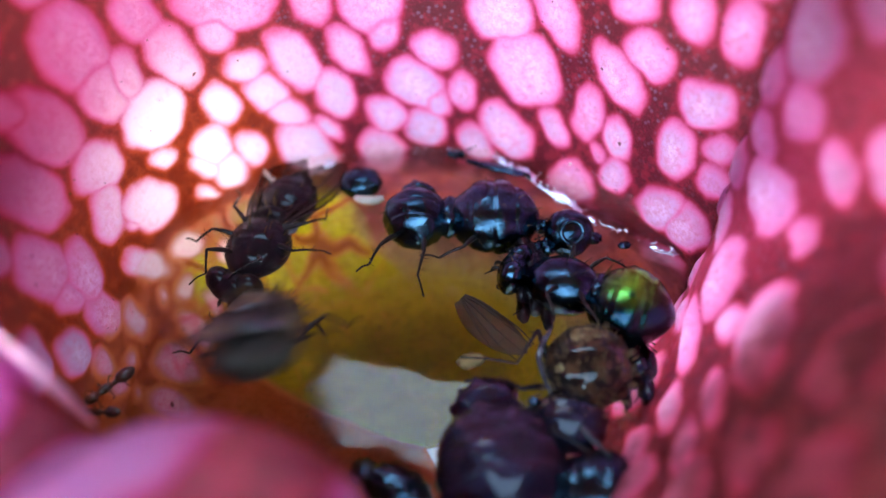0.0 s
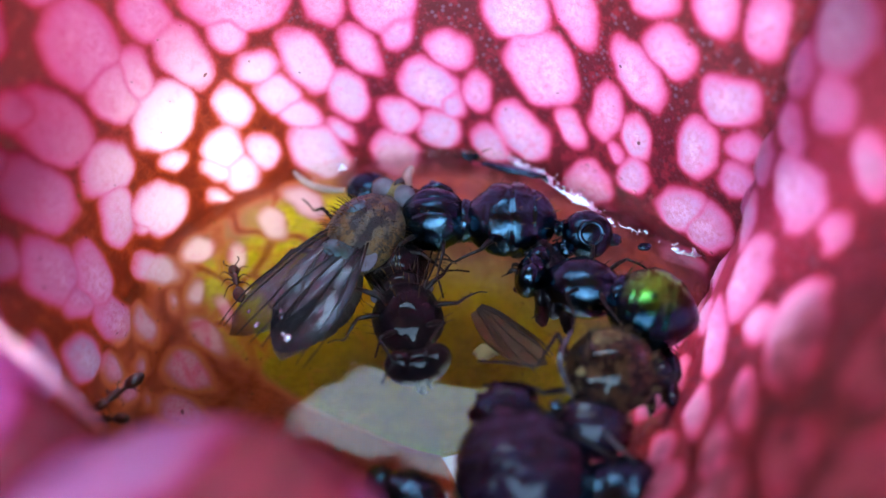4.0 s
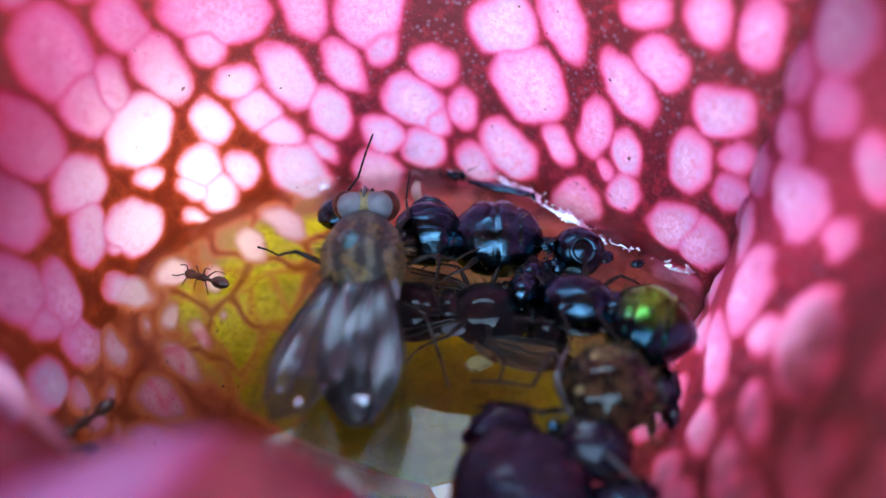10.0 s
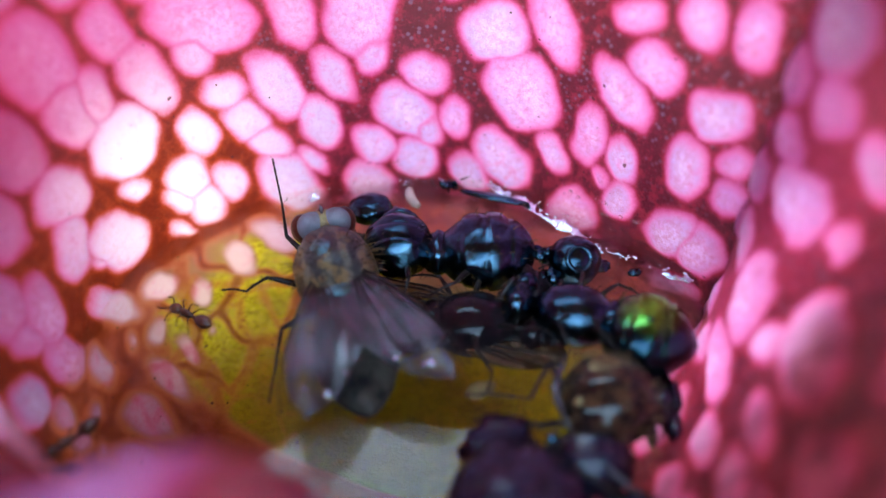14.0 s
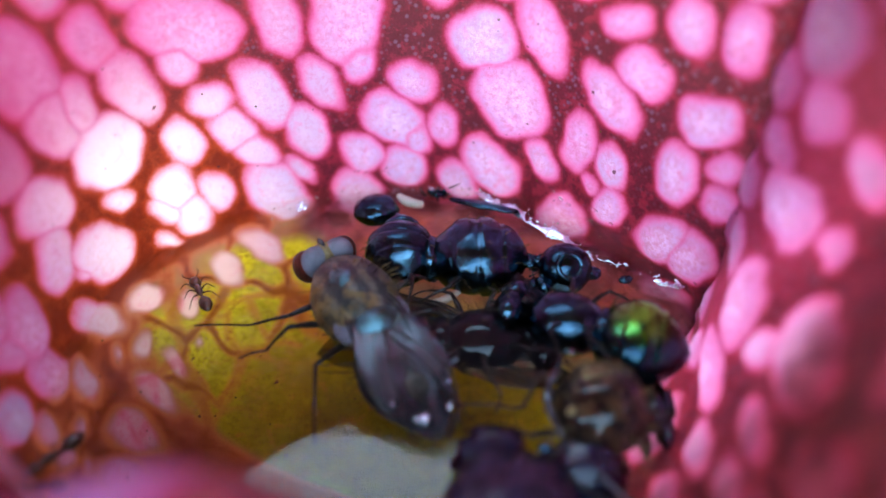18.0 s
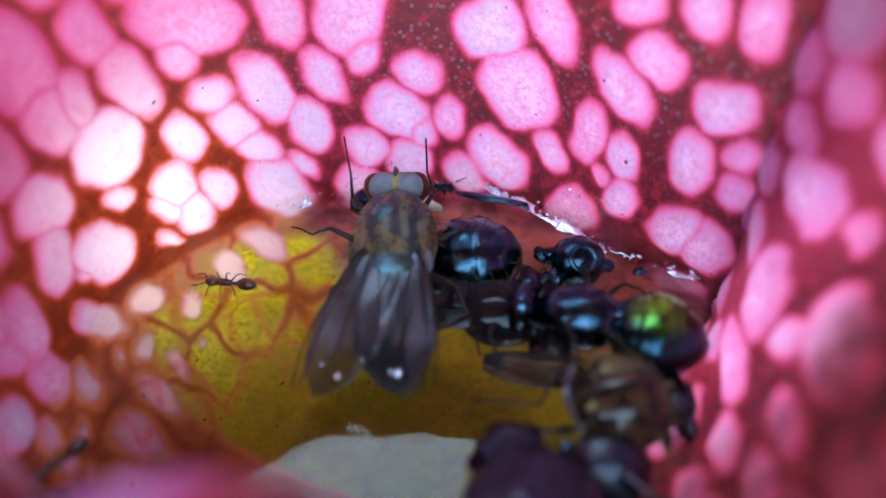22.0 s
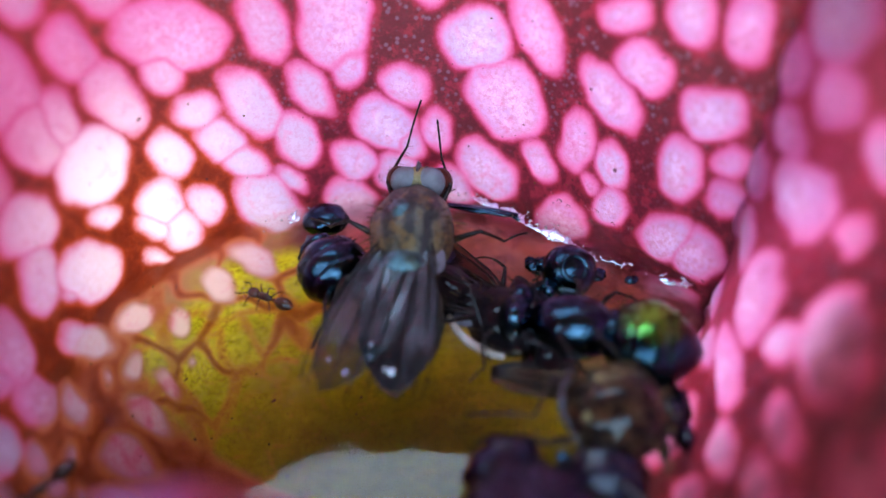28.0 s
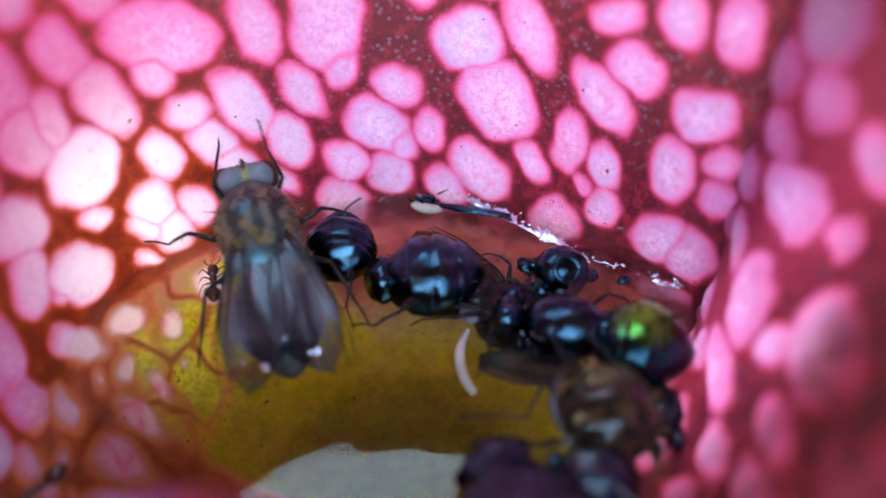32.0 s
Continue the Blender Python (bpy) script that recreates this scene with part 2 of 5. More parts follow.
def membrane(name, tint, clear=0.62, film=False, coat=0.0, tips=0.0):
    """Wing skin: a thin film, clear in part, with a wet gloss."""
    n = Nodes(name)
    stretch = n.add("ShaderNodeMapping", Vector=n.coord(), Scale=(2.6, 0.5, 1.0))
    wave = n.add("ShaderNodeTexNoise", Scale=900.0, Detail=4.0, Roughness=0.6, Vector=stretch.outputs[0]).outputs["Fac"]
    gloss = n.add("ShaderNodeBsdfPrincipled", **{"Base Color": n.mix(n.ramp(wave, 0.3, 0.7), tint, tuple(c * 0.6 for c in tint)),
                                                  "Roughness": 0.22, "Metallic": 0.5, "Coat Weight": coat, "Coat Roughness": 0.10, "Coat IOR": 1.7, "Normal": n.bump(wave, 0.8, 0.0004)})
    # film: a constant cyan-white mirror, so the sky's glint is put into the material
    if film:
        gloss = n.add("ShaderNodeBsdfGlossy", Color=tint, Roughness=0.22, Normal=n.bump(wave, 0.05, 0.0002))
    see = n.add("ShaderNodeBsdfTransparent", Color=tuple(0.62 + 0.5 * c for c in tint))
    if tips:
        # tips painted clear, for the gloss lost where they dip under fluid
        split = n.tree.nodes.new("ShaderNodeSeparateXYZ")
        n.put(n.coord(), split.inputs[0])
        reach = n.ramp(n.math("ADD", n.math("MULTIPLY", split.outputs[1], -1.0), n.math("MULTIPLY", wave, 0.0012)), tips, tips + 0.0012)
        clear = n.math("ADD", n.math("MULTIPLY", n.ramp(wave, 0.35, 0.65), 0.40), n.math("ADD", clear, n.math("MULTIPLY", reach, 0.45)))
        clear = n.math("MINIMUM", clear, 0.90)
    mixed = n.add("ShaderNodeMixShader", Fac=clear)
    n.tree.links.new(gloss.outputs[0], mixed.inputs[1])
    n.tree.links.new(see.outputs[0], mixed.inputs[2])
    return n.close(mixed)


def wet(name, tint, rough=0.02, ripple=0.0, ior=1.33, sheen=(1.0, 1.0, 1.0)):
    n = Nodes(name)
    extra = {"Normal": n.bump(n.noise(260.0, 2.0), ripple, 0.0004)} if ripple else {}
    return n.close(n.add("ShaderNodeBsdfPrincipled", **{"Base Color": tint, "Roughness": rough, "IOR": ior, "Transmission Weight": 1.0, "Specular Tint": sheen, **extra}))


M_TISSUE, M_OUTSIDE = tissue("pitcher_tissue"), tissue("pitcher_outside", False)
M_BRIGHT_OUTSIDE = tissue("bright_outside", False, thin=True)
M_DENSE = tissue("thick_leathery_outside", False, True)
M_WATER = wet("amber_pitcher_fluid", (0.97, 0.93, 0.82), 0.015, 0.12, sheen=(1.0, 0.97, 0.82))
M_FILM = membrane("silvery_wet_film", (0.80, 0.95, 1.0), 0.2, film=True)
M_DROP = wet("clear_water", (0.97, 0.97, 0.97))
M_BLACK = chitin("blue_black_chitin", (0.016, 0.038, 0.060), (0.040, 0.090, 0.130), 0.03, bump=0.20, coat=0.10, metallic=1.0, ior=1.6, film=0.01, vary=0.07)
M_PURPLE = chitin("purple_black_chitin", (0.022, 0.026, 0.055), (0.020, 0.013, 0.026), 0.10, bump=1.0, coat=0.4, metallic=1.0, ior=1.6, film=0.02, vary=0.15)
M_BROWN = chitin("amber_brown_chitin", (0.012, 0.007, 0.006), (0.075, 0.038, 0.018), 0.3, 3400.0, bump=1.4, coat=0.6, low=0.46, high=0.60, film=0.06)
M_SHEEN = banded("green_gold_metal_chitin", (0.006, 0.026, 0.044), (0.20, 0.72, 0.034), (0.014, 0.060, 0.04), axis=2, rough=0.16, low=0.0007, high=0.0014)
M_THORAX = striped("grey_striped_dusted_chitin", (0.095, 0.092, 0.066), (0.006, 0.007, 0.008), (0.17, 0.10, 0.020))
M_SODDEN = chitin("sodden_black_chitin", (0.005, 0.004, 0.006), (0.014, 0.007, 0.008), 0.4, 2500.0, bump=1.4, coat=0.4, ior=1.5, film=0.06)
M_BACK_SHEEN = chitin("grey_blue_sheen", (0.10, 0.23, 0.27), (0.04, 0.055, 0.045), 0.34, 1500.0, bump=0.9, coat=0.3, metallic=0.8)
M_ABDOMEN = chitin("chequered_chitin", (0.060, 0.052, 0.040), (0.012, 0.011, 0.012), 0.4, 1500.0, bump=1.0, coat=0.1)
# on the eyes, this grey stands in for the sky mirrored in them
M_EYE = chitin("grey_eye", (0.15, 0.145, 0.17), (0.12, 0.115, 0.135), 0.5, 6000.0, coat=0.1, bump=0.04)
M_RED_EYE = chitin("red_brown_eye", (0.085, 0.018, 0.012), (0.045, 0.012, 0.010), 0.35, 5000.0, coat=0.3)
M_FACE = chitin("gold_dusted_face", (0.22, 0.17, 0.08), (0.07, 0.04, 0.02), 0.5, 5000.0, coat=0.15)
M_LEG = chitin("dark_leg", (0.010, 0.008, 0.008), (0.020, 0.012, 0.010), 0.3, 4000.0, coat=0.4)
M_GREY_LEG = chitin("grey_blue_leg", (0.06, 0.065, 0.07), (0.02, 0.02, 0.022), 0.25, 4000.0)
M_BRISTLE = chitin("bristle", (0.02, 0.014, 0.008), (0.15, 0.09, 0.025), 0.4)
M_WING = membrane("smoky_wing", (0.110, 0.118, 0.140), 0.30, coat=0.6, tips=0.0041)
M_BROWN_WING = membrane("brown_wing", (0.105, 0.046, 0.015), 0.40)
M_SODDEN_WING = membrane("sodden_clear_brown_wing", (0.060, 0.030, 0.014), 0.84, coat=0.1)
M_LARVA = chitin("larva_skin", (0.50, 0.44, 0.36), (0.38, 0.33, 0.26), 0.35, 1500.0)
M_ANT = chitin("ant_chitin", (0.045, 0.018, 0.010), (0.09, 0.03, 0.014), 0.3, 4000.0)
def thin_skin(name, tint):
    n = Nodes(name)
    colour = n.mix(n.ramp(n.noise(1500.0, 4.0), 0.3, 0.7), tint, tuple(c * 0.75 for c in tint))
    skin = n.add("ShaderNodeBsdfPrincipled", **{"Base Color": colour, "Roughness": 0.4})
    glow = n.add("ShaderNodeBsdfTranslucent", Color=colour)
    mixed = n.add("ShaderNodeMixShader", Fac=0.6)
    n.tree.links.new(skin.outputs[0], mixed.inputs[1])
    n.tree.links.new(glow.outputs[0], mixed.inputs[2])
    return n.close(mixed)


M_CREASE = thin_skin("pale_pink_skin", (0.95, 0.52, 0.66))
M_CREAM = chitin("cream_film", (0.25, 0.21, 0.085), (0.17, 0.145, 0.06), 0.6, 1500.0, coat=0.0)
M_SILT = chitin("silt", (0.10, 0.075, 0.02), (0.05, 0.035, 0.012), 0.8, 1200.0, bump=1.0, coat=0.0)
M_MOSS = chitin("bog_moss", (0.05, 0.08, 0.02), (0.03, 0.04, 0.015), 0.9, 60.0, bump=1.0, coat=0.0)


# ---- building blocks (lengths in millimetres) ----
def mm(x, y, z, rx=0, ry=0, rz=0):
    return pose(x / 1000, y / 1000, z / 1000, rx, ry, rz)


def part(name, bm, material, parent=None, label="", kind=""):
    """Links a bmesh, drawn in millimetres, as one smooth mesh object."""
    bmesh.ops.scale(bm, vec=(0.001, 0.001, 0.001), verts=bm.verts)
    bmesh.ops.recalc_face_normals(bm, faces=bm.faces)
    data = bpy.data.meshes.new(name)
    for f in bm.faces:
        f.smooth = True
    bm.to_mesh(data)
    bm.free()
    data.materials.append(material)
    ob = new(name, data)
    ob.parent = parent
    return tagged(ob, label, kind=kind)


def thing(name, m, label, category, group=""):
    ob = new(name)
    ob.empty_display_size = 0.001
    ob.matrix_world = m
    return tagged(ob, label, category, group)


def blob(bm, c, r, turn=(0, 0, 0), shape=None, segs=24, rings=16, rough=0.0, seed=0.0):
    """Adds an ellipsoid; shape(v) may bend its unit sphere."""
    made = bmesh.ops.create_uvsphere(bm, u_segments=segs, v_segments=rings, radius=1.0)["verts"]
    m = Matrix.Translation(c) @ Euler([radians(a) for a in turn]).to_matrix().to_4x4()
    for v in made:
        p = Vector((v.co.x, v.co.z, -v.co.y))
        if shape:
            p = shape(p)
        if rough:
            q = Vector((v.co.x, v.co.z, -v.co.y))
            p *= 1 + rough * (noise.noise(q * 2.6 + Vector((seed, seed * 1.7, 0))) + 0.16 * noise.noise(q * 6.0 + Vector((seed, 0, seed))))
        v.co = m @ Vector((p.x * r[0], p.y * r[1], p.z * r[2]))
    return bm


def tube(bm, points, radii, segs=8):
    """Adds a closed tube along the points."""
    points = [Vector(p) for p in points]
    rings = []
    for i, p in enumerate(points):
        way = (points[min(i + 1, len(points) - 1)] - points[max(i - 1, 0)]).normalized()
        side = way.orthogonal().normalized() if i == 0 else (last - way * last.dot(way)).normalized()
        last = side
        up = way.cross(side)
        r = radii[i] if isinstance(radii, (list, tuple)) else radii
        rings.append([bm.verts.new(p + r * (math.cos(2 * math.pi * k / segs) * side + math.sin(2 * math.pi * k / segs) * up)) for k in range(segs)])
    for a, b in zip(rings, rings[1:]):
        for k in range(segs):
            bm.faces.new((a[k], a[(k + 1) % segs], b[(k + 1) % segs], b[k]))
    bm.faces.new(rings[0][::-1])
    bm.faces.new(rings[-1])
    return bm


def curve(points, n):
    """A smooth line of n points through the points given."""
    p = [np.array(q, float) for q in points]
    p = [2 * p[0] - p[1]] + p + [2 * p[-1] - p[-2]]
    out = []
    for k in range(n):
        s = k / (n - 1) * (len(p) - 3) * 0.999999
        i = int(s)
        t = s - i
        a, b, c, d = p[i:i + 4]
        out.append(0.5 * (2 * b + (c - a) * t + (2 * a - 5 * b + 4 * c - d) * t * t + (3 * b - a - 3 * c + d) * t ** 3))
    return out


def smooth(x, a, b):
    t = np.clip((x - a) / (b - a), 0, 1)
    return t * t * (3 - 2 * t)


# ---- the pitcher: one leaf, rolled to a cup ----
CX, CY = -0.8, 15.6
TURN_MM = 13 * math.pi / 180          # millimetres of wall to a degree
CELLS = []                            # azimuth, height, half-axes, slant, pinkness


def areoles(rows):
    CELLS.extend(rows)


def radius(phi, z):
    """The cup's inner radius at an azimuth in degrees and a height."""
    deep = np.sqrt(np.clip(1 - np.clip(-z / 9.0, 0, 1) ** 2.4, 0.0004, 1))
    r = np.where(z < 0, 12.7 * deep, 12.7 + 0.1 * z)
    return r - 0.7 * np.exp(-((phi - 48) / 24) ** 2) + 0.6 * np.exp(-((phi - 138) / 24) ** 2)


def fold_x(y, z):
    """The right-hand fold: a flat side that leans out as it nears the mouth."""
    lean = 0.5 * smooth(21.5 - y, 0.0, 7.0)
    return 10.9 - 0.49 * (21.7 - y) + lean * z


# from the left side round to the fold
areoles([
    (178.5, -4.17, 0.41, 0.26, 15, 0.70), (177.8, -1.36, 1.32, 0.60, 96, 0.70), (175.0, 4.01, 1.61, 1.12, 111, 0.90), (174.3, 2.33, 1.11, 0.67, 117, 0.90),
    (173.4, -3.24, 0.49, 0.44, 42, 0.60), (170.8, 0.05, 1.64, 0.90, 97, 0.90), (168.9, 2.16, 1.47, 0.97, 82, 0.90), (168.5, 6.21, 2.12, 1.07, 114, 1.00),
    (166.3, -2.16, 1.44, 0.64, 83, 0.35), (163.5, 8.78, 1.10, 0.74, 141, 1.00), (160.5, 7.61, 1.97, 1.14, 114, 1.00), (158.3, -3.07, 0.46, 0.32, 59, 0.60),
    (158.2, 2.93, 1.36, 0.87, 77, 0.65), (156.7, -0.88, 1.97, 0.76, 112, 0.30), (155.8, 4.83, 1.23, 1.09, 141, 0.60), (155.4, 1.53, 0.47, 0.28, 131, 0.80),
])
areoles([
    (153.2, -3.75, 0.82, 0.54, 25, 0.35), (150.3, 9.21, 1.70, 1.37, 108, 1.00), (150.3, 1.65, 1.53, 1.11, 126, 0.50), (149.1, 7.32, 1.63, 0.93, 103, 0.90),
    (144.8, -5.39, 0.44, 0.29, 14, 0.60), (144.4, 7.22, 1.14, 0.74, 87, 0.80), (144.2, 3.21, 0.74, 0.43, 148, 0.40), (142.7, 5.09, 1.44, 1.40, 52, 0.20),
    (141.1, -3.99, 0.78, 0.68, 64, 0.50), (138.7, 0.28, 0.73, 0.38, 127, 0.50), (138.7, 8.94, 1.22, 0.85, 96, 0.80), (137.2, 1.61, 0.93, 0.55, 125, 0.00),
    (135.6, 6.97, 1.69, 0.85, 108, 0.60), (134.7, 2.43, 1.11, 0.91, 101, 0.00), (133.3, 0.90, 1.22, 0.76, 112, 0.00), (131.0, -3.42, 1.37, 0.76, 97, 0.50),
])
areoles([
    (130.6, 3.99, 1.09, 0.77, 100, 0.20), (127.9, 1.47, 0.99, 0.73, 96, 0.05), (127.3, 7.21, 1.04, 0.76, 84, 0.60), (124.8, 8.28, 1.95, 1.33, 153, 0.70),
    (124.4, 5.28, 0.97, 0.69, 145, 0.30), (122.8, -2.83, 1.87, 0.78, 114, 0.40), (122.0, 3.79, 1.12, 0.83, 121, 0.10), (119.0, 2.61, 1.10, 0.73, 135, 0.05),
    (116.9, 0.16, 2.21, 1.16, 111, 0.10), (115.6, 4.95, 1.77, 0.91, 111, 0.25), (112.0, 1.23, 0.94, 0.46, 131, 0.15), (111.1, 7.94, 1.58, 0.84, 96, 0.45),
    (109.4, 2.99, 1.40, 0.88, 104, 0.15), (105.7, 5.07, 1.45, 0.67, 116, 0.35), (101.5, -0.97, 1.86, 1.17, 98, 0.35), (100.2, 7.72, 2.06, 1.36, 83, 0.50),
])
areoles([
    (99.9, 1.62, 1.07, 0.92, 118, 0.35), (98.9, 6.06, 1.12, 0.71, 84, 0.40), (93.5, 3.24, 1.54, 1.12, 140, 0.30), (91.8, 0.80, 1.18, 1.01, 102, 0.25),
    (89.3, 4.94, 1.13, 0.80, 144, 0.40), (89.2, 2.38, 0.95, 0.64, 102, 0.30), (84.0, 2.95, 0.99, 0.68, 94, 0.50), (80.9, 0.12, 1.36, 0.88, 109, 0.35),
    (77.1, 6.81, 1.41, 1.28, 21, 0.20), (74.4, 1.22, 1.68, 1.09, 135, 0.35), (71.5, 4.49, 1.85, 1.48, 126, 0.50), (66.7, 7.49, 1.76, 0.87, 120, 0.60),
    (58.5, -0.70, 1.59, 1.26, 70, 0.75), (57.5, 3.50, 1.45, 0.79, 85, 0.60), (54.0, 1.89, 0.56, 0.41, 134, 0.80), (52.5, 5.82, 1.64, 0.95, 144, 0.50),
])
areoles([
    (52.3, 8.86, 1.02, 0.64, 18, 0.50), (50.2, 3.04, 1.06, 0.78, 112, 0.30), (49.1, 1.21, 1.01, 0.81, 71, 0.50), (47.7, 7.29, 1.22, 0.87, 160, 0.60),
    (42.3, 9.35, 1.15, 0.74, 125, 0.50), (37.8, 4.11, 1.28, 0.92, 93, 0.40), (36.7, 1.15, 1.44, 1.05, 39, 0.50), (35.4, 6.46, 1.24, 0.94, 19, 0.45),
    (34.1, 9.53, 1.27, 0.78, 104, 0.80), (30.7, 1.15, 1.26, 1.06, 49, 0.65), (30.1, 5.14, 0.76, 0.59, 42, 0.75), (29.2, 3.84, 0.88, 0.65, 45, 0.75),
    (97.1, -3.56, 1.34, 0.77, 161, 0.80), (33.5, -1.70, 1.57, 0.70, 34, 0.80),
])


def pigment(u, v, cells, seed, swell=1.0):
    """The vein's strength (0 in an areole, 1 on a vein), the way from the areole's rim in millimetres, and a pinkness for each areole."""
    wu = u + 0.06 * np.sin(2.9 * v + seed) + 0.04 * np.sin(4.7 * u + 3.3 * v + seed)
    wv = v + 0.06 * np.sin(3.1 * u + 1.3 + seed) + 0.04 * np.sin(4.1 * v - 4.3 * u)
    best, second, tone = np.full(u.shape, 9.0), np.full(u.shape, 9.0), np.zeros(u.shape)
    toss = np.random.RandomState(4)
    for cu, cv, a, b, slant, *own in cells:
        t = toss.rand()
        t = own[0] if own else t
        a, b = a * swell, b * swell
        k = max(a, b) + 1.2
        near = (abs(wu - cu) < k) & (abs(wv - cv) < k)
        if not near.any():
            continue
        du, dv = wu[near] - cu, wv[near] - cv
        c, s = math.cos(radians(slant)), math.sin(radians(slant))
        p = np.abs((du * c + dv * s) / a) ** 2.25 + np.abs((-du * s + dv * c) / b) ** 2.25
        p = np.maximum(p, 1e-6) ** (1 / 2.25)
        d = np.maximum(np.hypot(du, dv) * (1 - 1 / p), (p - 1) * b)
        one, two, mark = best[near], second[near], tone[near]
        win = d < one
        second[near] = np.where(win, one, np.minimum(two, d))
        best[near] = np.where(win, d, one)
        tone[near] = np.where(win, t, mark)
    vein = np.maximum(smooth(best, -0.52, 0.32), 0.46 * (1 - smooth(second - best, 0.0, 0.36)))
    return vein, best, tone


def network(points, seeds, thin, thick):
    """Veins between the areas nearest to each seed, in space."""
    one, two = np.full(points.shape[:2], 99.0), np.full(points.shape[:2], 99.0)
    for q in seeds:
        d = np.linalg.norm((points - q) * (1, 1, 0.62), axis=-1)
        two = np.where(d < one, one, np.minimum(two, d))
        one = np.minimum(one, d)
    return 1 - smooth(two - one, thin, thick)


def scatter_cells(cells, lo, hi, size, seed, tries=4000):
    """Fills bare tissue with more areoles."""
    toss = np.random.RandomState(seed)
    for _ in range(tries):
        u, v = toss.uniform(lo[0], hi[0]), toss.uniform(lo[1], hi[1])
        a = size * toss.uniform(0.8, 1.35)
        b = a * toss.uniform(0.6, 0.95)
        if all((u - c[0]) ** 2 + (v - c[1]) ** 2 > (0.92 * (math.sqrt(a * b) + math.sqrt(c[2] * c[3])) + 0.22) ** 2 for c in cells):
            cells.append((u, v, a, b, toss.uniform(60, 150)))
    return cells


def sheet(name, inner, out, layers, parent, label, back=None):
    """A closed leaf wall from a grid of inner points and the way out; layers are named pigments on the grid."""
    nu, nv = inner.shape[:2]
    co = np.concatenate([inner.reshape(-1, 3), (inner + out).reshape(-1, 3)]) * 0.001
    idx = np.arange(nu * nv).reshape(nu, nv)
    quad = np.stack([idx[:-1, :-1], idx[1:, :-1], idx[1:, 1:], idx[:-1, 1:]], -1).reshape(-1, 4)
    n = nu * nv
    rim = np.concatenate([idx[:, 0], idx[-1, 1:], idx[-2::-1, -1], idx[0, -2::-1]])
    band = np.stack([rim[:-1], rim[1:], rim[1:] + n, rim[:-1] + n], -1)
    faces = np.concatenate([quad, quad[:, ::-1] + n, band])
    data = bpy.data.meshes.new(name)
    data.vertices.add(len(co))
    data.vertices.foreach_set("co", co.ravel())
    data.loops.add(faces.size)
    data.loops.foreach_set("vertex_index", faces.ravel().astype(np.int32))
    data.polygons.add(len(faces))
    data.polygons.foreach_set("loop_start", np.arange(0, faces.size, 4, dtype=np.int32))
    data.polygons.foreach_set("material_index", np.concatenate([np.zeros(len(quad)), np.ones(len(quad)), np.zeros(len(band))]).astype(np.int32))
    data.polygons.foreach_set("use_smooth", np.ones(len(faces), dtype=bool))
    data.update(calc_edges=True)
    for key, grid in layers.items():
        layer = data.attributes.new(key, "FLOAT", "POINT")
        layer.data.foreach_set("value", np.concatenate([grid.ravel()] * 2).astype(np.float32))
    data.materials.append(M_TISSUE)
    data.materials.append(back or M_OUTSIDE)
    ob = new(name, data)
    ob.parent = parent
    return tagged(ob, label)


# thicker veins under the fluid: half-width, then azimuths and heights
DEEP_VEINS = [
    (0.34, ((140.0, -0.2), (143.3, -2.8), (146.0, -4.4), (150.8, -5.8), (155.7, -6.6), (164.3, -7.3))),
    (0.20, ((149.6, -5.4), (157.3, -4.8), (164.9, -3.8), (172.8, -2.3))),
    (0.16, ((164.5, -3.9), (167.6, -4.9), (172.6, -5.8))),
    (0.14, ((158.0, -4.7), (161.4, -5.5), (169.0, -6.2))),
    (0.18, ((133.6, -4.4), (138.0, -5.9), (143.5, -6.8), (151.6, -6.9))),
    (0.16, ((140.5, -3.2), (133.9, -4.9), (127.3, -5.2), (120.0, -5.4))),
    (0.12, ((143.7, -6.8), (134.8, -6.7), (124.7, -7.1))),
    (0.12, ((131.2, -5.1), (131.2, -6.2), (133.7, -6.8))),
    (0.12, ((146.5, -4.6), (137.1, -5.2))),
    (0.12, ((155.7, -6.6), (163.1, -6.0), (169.8, -5.5))),
    (0.12, ((150.9, -1.5), (152.9, -2.6), (147.5, -4.1))),
]


